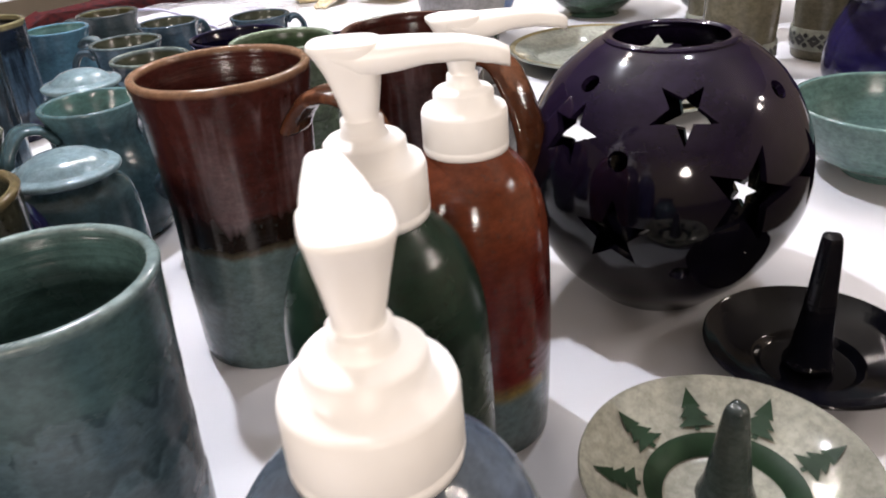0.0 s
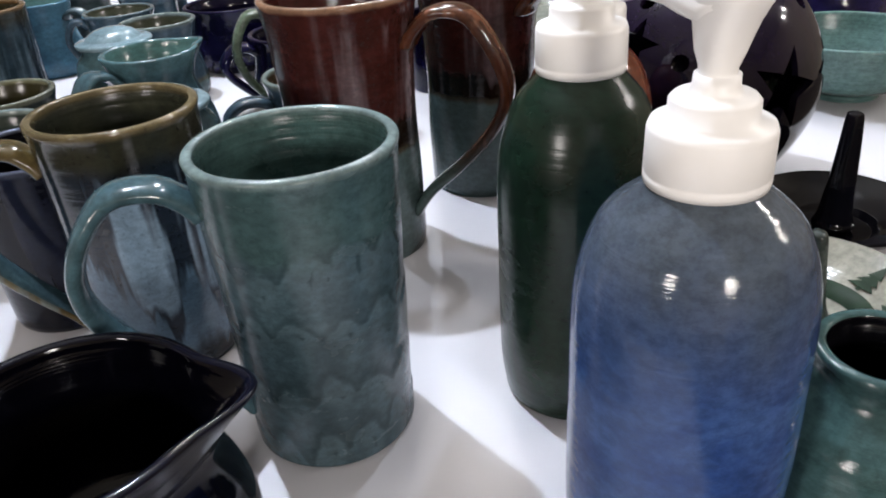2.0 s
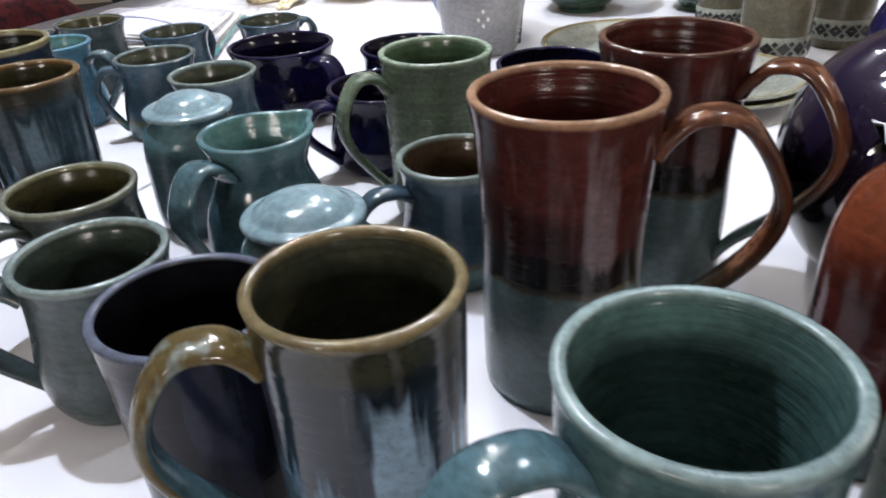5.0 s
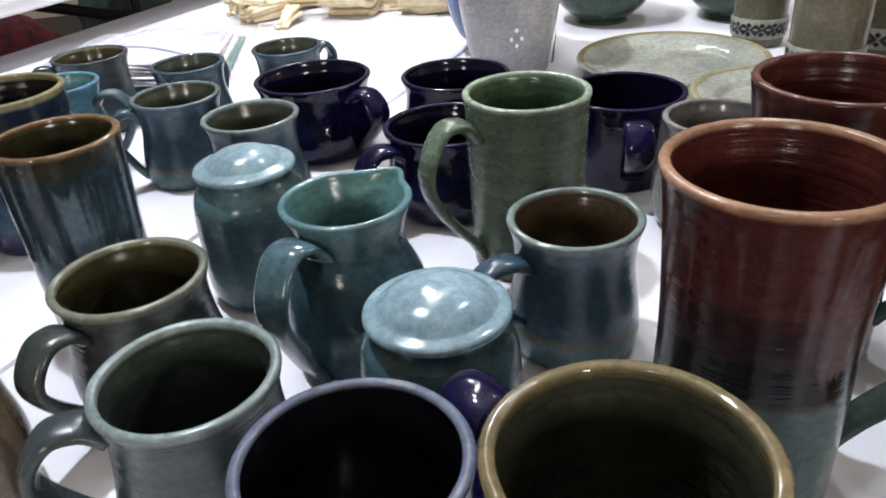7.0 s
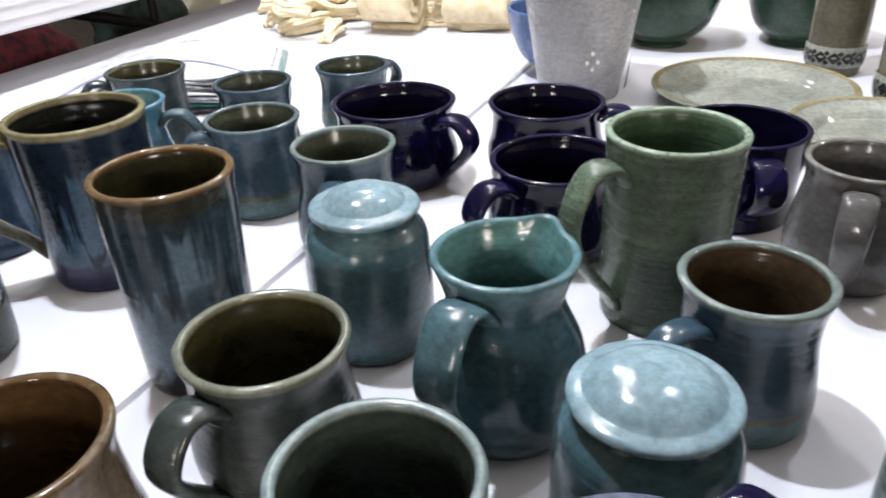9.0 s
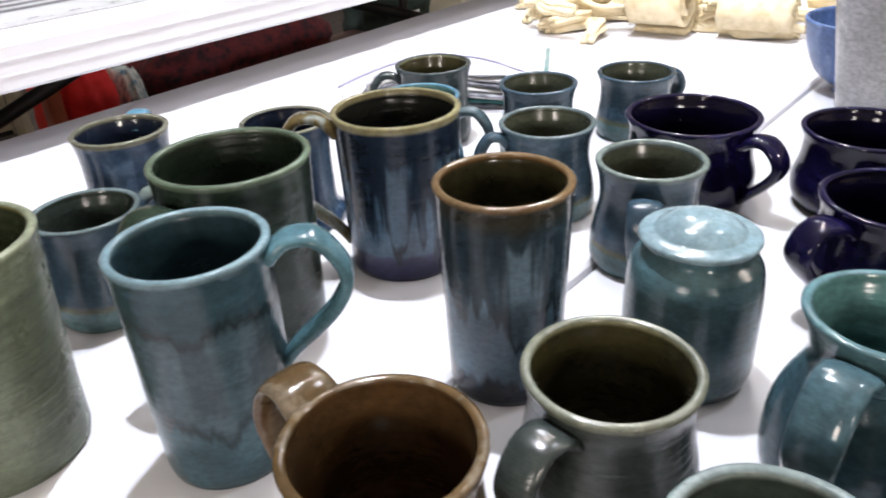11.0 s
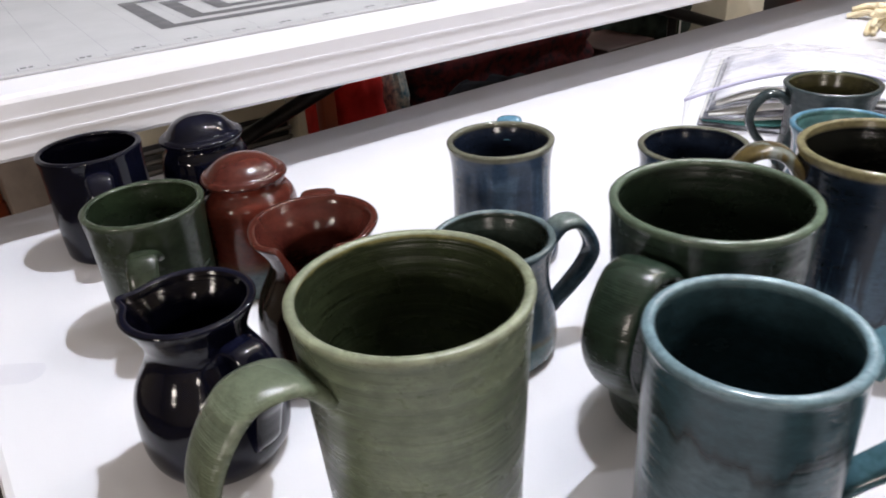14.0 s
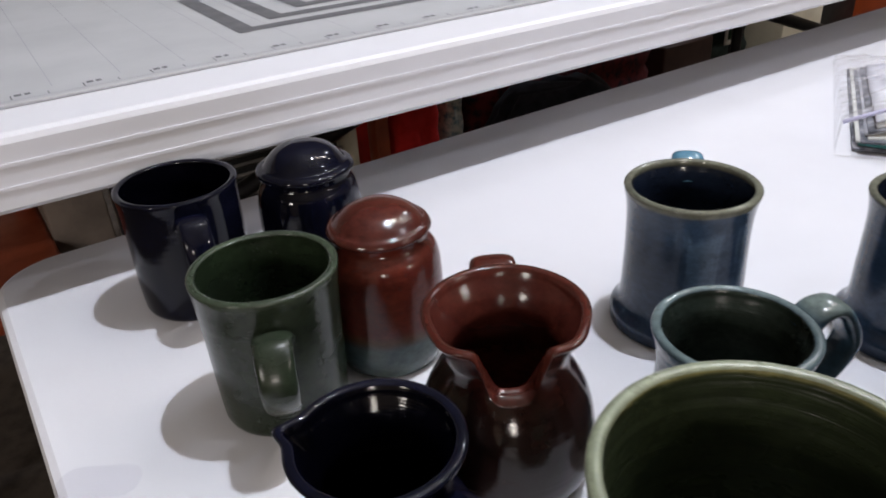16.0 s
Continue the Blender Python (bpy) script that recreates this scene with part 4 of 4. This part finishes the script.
def crock(label, x, y):
    t = thing("crock", x, y, 0, 0, label, "crock")
    prof, k = vessel_profile([(0.048, 0), (0.051, 0.02), (0.060, 0.07), (0.071, 0.14), (0.076, 0.18), (0.079, 0.20)], wall=0.006)
    part("body", lathe(prof, k), [G_CROCK, G_CROCK], t)
    for a, z in ((256, 0.052), (262, 0.062), (268, 0.052), (262, 0.044)):
        bm = bmesh.new()
        bm.faces.new([bm.verts.new((0.0592 * math.cos(radians(a + p)), 0.0592 * math.sin(radians(a + p)), z + q)) for p, q in ((-2.4, 0), (0, -0.0035), (2.4, 0), (0, 0.0035))])
        part("painted_petal", bm, PAPER, t, "pale painted petal", smooth=False)
    for a in (320,):
        bm = bmesh.new()
        rr = 0.0535
        for j in range(3):
            z0 = 0.012 + 0.012 * j
            w = 0.10 - 0.025 * j
            q = [(rr + 0.0022 + z * 0.12, a2, z) for a2, z in ((-w, z0), (w, z0), (0, z0 + 0.02))]
            bm.faces.new([bm.verts.new((r0 * math.cos(radians(a) + b), r0 * math.sin(radians(a) + b), z)) for r0, b, z in q])
        part("painted_leaf", bm, G_PINE, t, "dark painted leaf", smooth=False)
    return t


crock("pale grey stoneware crock with painted leaves", -0.035, 1.065)


def vase(label, x, y, r, h):
    t = thing("vase", x, y, 0, 0, label, "vase", "tall oatmeal vases")
    prof, k = vessel_profile([(r * 0.96, 0), (r, 0.02), (r * 1.02, h * 0.4), (r * 0.98, h * 0.8), (r * 0.9, h)], wall=0.006)
    part("body", lathe(prof, k), [G_VASE, G_VASE], t)
    band = part("band", lathe([(r + 0.0006, 0.012), (r + 0.0018, 0.013), (r + 0.0022, 0.036), (r + 0.0008, 0.037)], None, wob=0.0), G_PLATE, t, "patterned band")
    for i in range(14):
        a = 2 * math.pi * i / 14
        bm = bmesh.new()
        for da, z, s in ((0, 0.0245, 0.0075), (0.20, 0.019, 0.0035), (0.20, 0.030, 0.0035)):
            ca, rr = a + da, r + 0.0027
            bm.faces.new([bm.verts.new((rr * math.cos(ca + b), rr * math.sin(ca + b), z + c)) for b, c in ((-s / r, 0), (0, -s), (s / r, 0), (0, s))])
        part("diamond", bm, DARK, band, smooth=False)
    return t


vase("tall oatmeal grey vase with patterned band", 0.298, 1.042, 0.033, 0.20)
vase("tall oatmeal grey vase with patterned band", 0.290, 0.895, 0.040, 0.22)
vase("tall oatmeal grey vase with patterned band", 0.405, 0.940, 0.038, 0.22)


def plate(label, x, y, z, r):
    t = thing("plate", x, y, z, 0, label, "plate", "stoneware plates")
    p = [(0.0, 0.001), (r * 0.55, 0.001), (r * 0.60, 0.0), (r * 0.64, 0.002), (r * 0.82, 0.010), (r * 0.99, 0.0175), (r, 0.019), (r * 0.99, 0.0205), (r * 0.93, 0.0190), (r * 0.75, 0.013), (r * 0.68, 0.0075), (r * 0.6, 0.0065), (0.0, 0.0065)]
    part("body", lathe([tuple(q) for q in spline(p, 3)], None), G_PLATE, t)
    part("rim_band", lathe([(r * 0.988, 0.0209), (r * 0.975, 0.0210), (r * 0.945, 0.0203), (r * 0.93, 0.0196)], None, wob=0.0), G_PLATE_RIM, t, "honey-coloured edge")
    return t


plate("pale stone plate with honey edge", 0.140, 0.970, 0.0, 0.113)
plate("pale stone plate with honey edge", 0.170, 0.790, 0.0, 0.095)
plate("pale stone plate stacked on another", 0.170, 0.790, 0.007, 0.09)
pitcher("large plum blue pitcher with wavy rim", 0.415, 0.79, 0.12, 0.072, G_PLUM, G_PLUM, 0.066, 0.050, 205, 25, pull=0.02, spread=0.4, out=0.03, name="pitcher")


# ---- wool and the bag ----
def wool_batt(label, x, y, turn, length, r0, turns, width):
    """A strip of wool batt wound into a loose flat-sided roll, lying on its side."""
    t = thing("wool_roll", x, y, 0, turn, label, "wool", "cream wool")
    bm = bmesh.new()
    n = 40 * turns
    cols = 10
    rows = []
    for i in range(n + 1):
        a = -math.pi / 2 + 2 * math.pi * turns * i / n
        r = r0 * (1 - 0.62 * i / n)
        cx, cz = r * math.cos(a) * 1.15, r0 + r * math.sin(a)
        row = []
        for side in (0.0, -0.009):
            for k in range(cols + 1):
                yy = (k / cols - 0.5) * width
                rr = 1 + (side / max(r, 0.012)) + 0.05 * noise.noise((a * 1.5, yy * 40, x * 9))
                row.append(bm.verts.new((cx * rr, yy + 0.003 * noise.noise((a * 2, k * 0.7, 3.1)), max(0.001, r0 + (cz - r0) * rr))))
        rows.append(row)
    m = cols + 1
    for a, b in zip(rows, rows[1:]):
        for k in range(cols):
            bm.faces.new([a[k], a[k + 1], b[k + 1], b[k]])
            bm.faces.new([a[m + k], b[m + k], b[m + k + 1], a[m + k + 1]])
        bm.faces.new([a[0], b[0], b[m], a[m]])
        bm.faces.new([a[cols], a[m + cols], b[m + cols], b[cols]])
    for e in (rows[0], rows[-1]):
        for k in range(cols):
            bm.faces.new([e[k], e[m + k], e[m + k + 1], e[k + 1]])
    part("batt", bm, WOOL, t)
    return t


def wool_heap(label, x, y, turn, count, sx, sy, seed):
    """Loose skeins: ropes of many fine strands thrown down in loops."""
    rnd = random.Random(seed)
    t = thing("wool_heap", x, y, 0, turn, label, "wool", "cream wool")
    for k in range(count):
        a = rnd.uniform(-0.6, 0.6)
        px, py = rnd.uniform(-sx, sx * 0.4), rnd.uniform(-sy, sy)
        core = []
        base_z = 0.008 + 0.012 * (k % 4)
        for i in range(7):
            core.append((px, py, base_z + 0.012 * rnd.random() * (0 < i < 6)))
            a += rnd.uniform(-0.8, 0.8)
            px, py = px + 0.030 * math.cos(a), py + 0.022 * math.sin(a)
        for q in range(9):
            ox, oy, oz = (rnd.uniform(-0.007, 0.007) for _ in range(3))
            part("strand", tube([(cx + ox + rnd.uniform(-0.002, 0.002), cy + oy + rnd.uniform(-0.002, 0.002), max(0.0042, cz + oz)) for cx, cy, cz in core], 0.0042, 6, 4), WOOL, t)
    return t


wool_batt("cream wool batt rolled flat", -0.068, 1.425, 62, 0.1, 0.036, 2, 0.105)
wool_batt("cream wool batt in a standing loop", -0.200, 1.470, 58, 0.1, 0.052, 2, 0.085)
wool_batt("cream wool batt rolled and stacked", -0.055, 1.550, 68, 0.1, 0.055, 2, 0.150)
wool_batt("cream wool batt in a loose roll", 0.095, 1.480, 60, 0.1, 0.046, 2, 0.120)
wool_heap("tangled cream wool roving in loops", -0.125, 1.475, -10, 6, 0.05, 0.02, 3)
wool_heap("tangled cream wool roving in loops", -0.310, 1.585, 35, 20, 0.12, 0.05, 4)


def clear_film(gloss):
    m = bpy.data.materials.new("clear_film")
    m.use_nodes = True
    nt = m.node_tree
    out = nt.nodes["Material Output"]
    tc = nt.nodes.new("ShaderNodeTexCoord").outputs["Object"]
    see, shine, mix = nt.nodes.new("ShaderNodeBsdfTransparent"), nt.nodes.new("ShaderNodeBsdfGlossy"), nt.nodes.new("ShaderNodeMixShader")
    see.inputs[0].default_value = (0.98, 0.98, 0.99, 1)
    shine.inputs["Roughness"].default_value = 0.12
    bp = nt.nodes.new("ShaderNodeBump")
    bp.inputs["Strength"].default_value, bp.inputs["Distance"].default_value = 0.9, 0.006
    nt.links.new(noise_node(nt, tc, 26, 4), bp.inputs["Height"])
    nt.links.new(bp.outputs[0], shine.inputs["Normal"])
    mix.inputs[0].default_value = gloss
    haze, veil = nt.nodes.new("ShaderNodeBsdfDiffuse"), nt.nodes.new("ShaderNodeMixShader")
    haze.inputs[0].default_value = (0.62, 0.60, 0.62, 1)
    nt.links.new(ramp(nt, noise_node(nt, tc, 18, 5, (1, 2.2, 1), 0.6, 1.2), 0.42, 0.72, 0.04 if gloss > 0.1 else 0.0, 0.50 if gloss > 0.1 else 0.015), veil.inputs[0])
    nt.links.new(see.outputs[0], veil.inputs[1])
    nt.links.new(haze.outputs[0], veil.inputs[2])
    nt.links.new(veil.outputs[0], mix.inputs[1])
    nt.links.new(shine.outputs[0], mix.inputs[2])
    nt.links.new(mix.outputs[0], out.inputs["Surface"])
    return m


FILM = clear_film(0.14)
PURPLE = plain("lilac_zip", "b9b7d2", 0.3, 0.05, 40, 0.05)


def zip_bag(x, y, turn):
    """An open bag lying flat: its mouth gapes over a stack of folded papers whose edges show."""
    t = thing("zip_bag", x, y, 0, turn, "clear zip bag holding folded papers and prints", "plastic bag")
    looks = [PAPER_GREY, PAPER_TEAL, PAPER, PAPER_GREY, PAPER, MAGAZINE, PAPER_GREY, PAPER, MAGAZINE]
    for k, look_k in enumerate(looks):
        half, depth = 0.118 - 0.002 * k, 0.27 - 0.006 * k
        bm = bmesh.new()
        bmesh.ops.create_grid(bm, x_segments=24, y_segments=6, size=1.0)
        geo = bm.faces[:]
        for v in bm.verts:
            u, w = v.co.x, (v.co.y + 1) / 2
            z = 0.002 + k * (0.0034 + 0.0021 * (1 - u * u)) + 0.0055 * (k / 8) * math.sin(4.2 * u + 0.5 * k) * (1 - 0.6 * w)
            v.co = Vector((u * half + 0.003 * math.sin(2.0 * k), 0.012 + 0.0035 * (k % 3) + w * depth + 0.004 * math.sin(5 * u + k), z * (1 - 0.35 * w)))
        ex = bmesh.ops.extrude_face_region(bm, geom=geo)
        for v in ex["geom"]:
            if isinstance(v, bmesh.types.BMVert):
                v.co.z += 0.0028
        part("sheet", bm, look_k, t)
    rnd_z = lambda u, w: 0.004 + (0.030 + 0.036 * (1 - u * u)) * (1 - w) ** 0.55 + (0.007 * noise.noise((u * 3.2, w * 4.0, 1.3)) + 0.004 * noise.noise((u * 9, w * 9, 4.1))) * (1 - abs(u) ** 3)
    bm = bmesh.new()
    nx, ny = 44, 36
    grid = [[bm.verts.new((0.132 * (2 * i / nx - 1), 0.34 * j / ny, max(0.003, rnd_z(2 * i / nx - 1, j / ny)))) for j in range(ny + 1)] for i in range(nx + 1)]
    for i in range(nx):
        for j in range(ny):
            bm.faces.new([grid[i][j], grid[i + 1][j], grid[i + 1][j + 1], grid[i][j + 1]])
    for edge in (grid[0], grid[-1]):
        low = [bm.verts.new((p.co.x * 1.01, p.co.y, 0.0012)) for p in edge]
        for j in range(ny):
            bm.faces.new([edge[j], edge[j + 1], low[j + 1], low[j]])
    part("film", bm, FILM, t, "clear crinkled plastic film").visible_shadow = False
    lip = [(0.132 * u, -0.001, rnd_z(u, 0.0)) for u in (-1, -0.75, -0.5, -0.25, 0, 0.25, 0.5, 0.75, 1)]
    part("zip", tube(lip, 0.0020, 8, 5), PURPLE, t, "lilac zip strip")
    return t


zip_bag(-0.520, 1.118, -5)

# clear plastic label lying at the table's end
tag = thing("plastic_sleeve", -1.050, 0.595, 0, 20, "clear plastic sleeve lying flat", "plastic sleeve")
part("film", rounded_slab(-0.022, -0.011, 0.022, 0.011, 0.0004, 0.0016, 0.010, 5, 0.0004), clear_film(0.03), tag, smooth=False).visible_shadow = False


# ---- what stands on the floor beyond the tables ----
def along(s, n, deg=AXIS):
    a = radians(deg)
    return s * math.cos(a) - n * math.sin(a), s * math.sin(a) + n * math.cos(a)


def floor_thing(name, s, n, label, category, kind=""):
    x, y = along(s, n)
    return thing(name, x, y, FLOOR, AXIS, label, category, kind=kind)


def chair(s, n):
    t = floor_thing("ladder_chair", s, n, "orange-brown wooden ladder-back chair", "chair")
    for px in (-0.2, 0.2):
        part("rear_post", tube([(px, 0.2, 0), (px, 0.2, 0.45), (px * 1.03, 0.25, 0.80)], 0.018), ORANGE_WOOD, t)
        part("front_leg", tube([(px, -0.2, 0), (px, -0.2, 0.2), (px, -0.2, 0.44)], 0.018), ORANGE_WOOD, t)
    for z in (0.52, 0.60, 0.68, 0.76):
        part("slat", box(-0.2, 0.205, z - 0.014, 0.2, 0.222, z + 0.014, 0.004), ORANGE_WOOD, t)
    part("seat", box(-0.22, -0.22, 0.43, 0.22, 0.22, 0.455, 0.008), ORANGE_WOOD, t)
    return t


chair(-0.30, 2.20)
panel = floor_thing("grey_cabinet", -0.03, 2.36, "grey-brown painted cabinet side", "cabinet")
part("carcass", box(-0.05, -0.14, 0, 0.05, 0.14, 0.68, 0.004), plain("grey_brown_paint", "6f645c", 0.6), panel)
lou = floor_thing("louvred_heater", 0.28, 2.22, "cream heater cabinet with a black louvred grille", "heater")
part("case", box(-0.22, 0.02, 0.0, 0.22, 0.25, 0.80, 0.006), CREAM_PAINT, lou)
part("grille_back", box(-0.21, 0.012, 0.06, 0.212, 0.0197, 0.545, 0.002, 1), DARK, lou, "black grille recess")
for i in range(15):
    bm = box(-0.212, -0.010, -0.0035, 0.212, 0.012, 0.0035, 0.001, 1)
    bmesh.ops.rotate(bm, verts=bm.verts[:], cent=(0, 0, 0), matrix=Matrix.Rotation(radians(-28), 3, "X"))
    bmesh.ops.translate(bm, verts=bm.verts[:], vec=(0, 0.002, 0.534 - i * 0.021))
    part("slat", bm, SLAT_GREY, lou, smooth=False)
part("frame_post", box(0.222, -0.025, 0.0, 0.242, 0.03, 0.80, 0.003), CREAM_PAINT, lou, "cream painted post")


def cloth_pile(name, s, n, lx, ly, h, mat, label, category, seed, lumps=0.05):
    """Folded cloth in a rounded, uneven heap."""
    t = floor_thing(name, s, n, label, category)
    bm = bmesh.new()
    nx, nz = 64, 34
    rows = []
    for j in range(nz + 1):
        row = []
        v = j / nz
        for i in range(nx):
            a = 2 * math.pi * i / nx
            c, s2 = math.cos(a), math.sin(a)
            sq = (abs(c) ** 5 + abs(s2) ** 5) ** -0.2
            f = (1 - max(0.0, (v - 0.85) / 0.15) ** 2 * 0.35) * (1 + lumps * noise.noise((c * 3 + seed, s2 * 3, v * 9)) + lumps * 0.7 * math.sin(v * 60 + 3 * noise.noise((c * 2, s2 * 2, seed))))
            row.append(bm.verts.new((lx / 2 * c * sq * f, ly / 2 * s2 * sq * f, h * v + 0.02 * noise.noise((c * 3, s2 * 3, seed)) * v)))
        rows.append(row)
    for a, b in zip(rows, rows[1:]):
        for i in range(nx):
            bm.faces.new([a[i], a[(i + 1) % nx], b[(i + 1) % nx], b[i]])
    bm.faces.new(rows[0])
    bm.faces.new(rows[-1])
    part("cloth", bm, mat, t)
    return t


post = floor_thing("wooden_shelf_post", 0.575, 2.20, "orange-brown wooden shelf upright", "shelf post")
part("upright", box(-0.016, -0.02, 0, 0.016, 0.02, 0.68, 0.003), ORANGE_WOOD, post)
cloth_pile("red_cloth_stack", 0.665, 2.30, 0.13, 0.25, 0.66, RED_CLOTH, "folded bright red fabric in a stack", "fabric", 2, 0.03)
PRINT = plain("teal_and_white_print", "c8c8c0", 0.8, 0.2, 60, 0.3, 140, second="2f6a80")
cloth_pile("printed_cloth_stack", 0.785, 2.31, 0.055, 0.2, 0.60, PRINT, "teal and white printed fabric folded upright", "fabric", 4, 0.03)
cloth_pile("dark_rug_stack", 1.13, 2.32, 0.60, 0.28, 0.66, RUG, "dark red and navy shaggy rugs piled up", "rug", 5, 0.05)
cloth_pile("navy_cloth_stack", 1.00, 2.12, 0.34, 0.14, 0.52, NAVY_CLOTH, "navy fabric folded in a stack", "fabric", 9)
box_b = floor_thing("wooden_crate", 1.57, 2.30, "dark brown wooden crate beside rugs", "crate")
part("crate", box(-0.10, -0.1, 0, 0.10, 0.1, 0.50, 0.006), plain("dark_brown_wood", "3c231b", 0.5, 0.12, 12, 0.1), box_b)
cloth_pile("green_cloth_stack", 1.78, 2.35, 0.24, 0.24, 0.66, plain("dark_green_fabric", "22302a", 0.9, 0.2, 40, 0.7, 140), "dark green fabric folded in a stack", "fabric", 12)
card = floor_thing("price_card", 1.75, 2.20, "small white printed price card on cloth", "card")
part("board", box(-0.03, -0.002, 0.46, 0.03, 0.002, 0.56, 0.001, 1), PAPER, card)
part("picture", box(-0.02, -0.0032, 0.475, 0.02, -0.0022, 0.545, 0.0003, 1), G_PINE, card, smooth=False)
part("stake", tube([(0, 0.001, 0), (0, 0.001, 0.2), (0, 0.001, 0.46)], 0.004), STEEL, card)
box_a = floor_thing("cardboard_box", 2.10, 2.30, "cream cardboard box standing upright", "box")
part("carton", box(-0.10, -0.10, 0, 0.10, 0.10, 0.66, 0.004), CREAM_PAINT, box_a)
box_c = floor_thing("dark_bin", 2.33, 2.32, "black plastic bin beside the box", "bin")
part("shell", box(-0.10, -0.10, 0, 0.10, 0.10, 0.66, 0.012), DARK, box_c)
box_d = floor_thing("wooden_cabinet", 2.72, 2.30, "red-brown wooden cabinet end", "cabinet")
part("carcass", box(-0.24, -0.2, 0, 0.24, 0.2, 0.72, 0.006), ORANGE_WOOD, box_d)
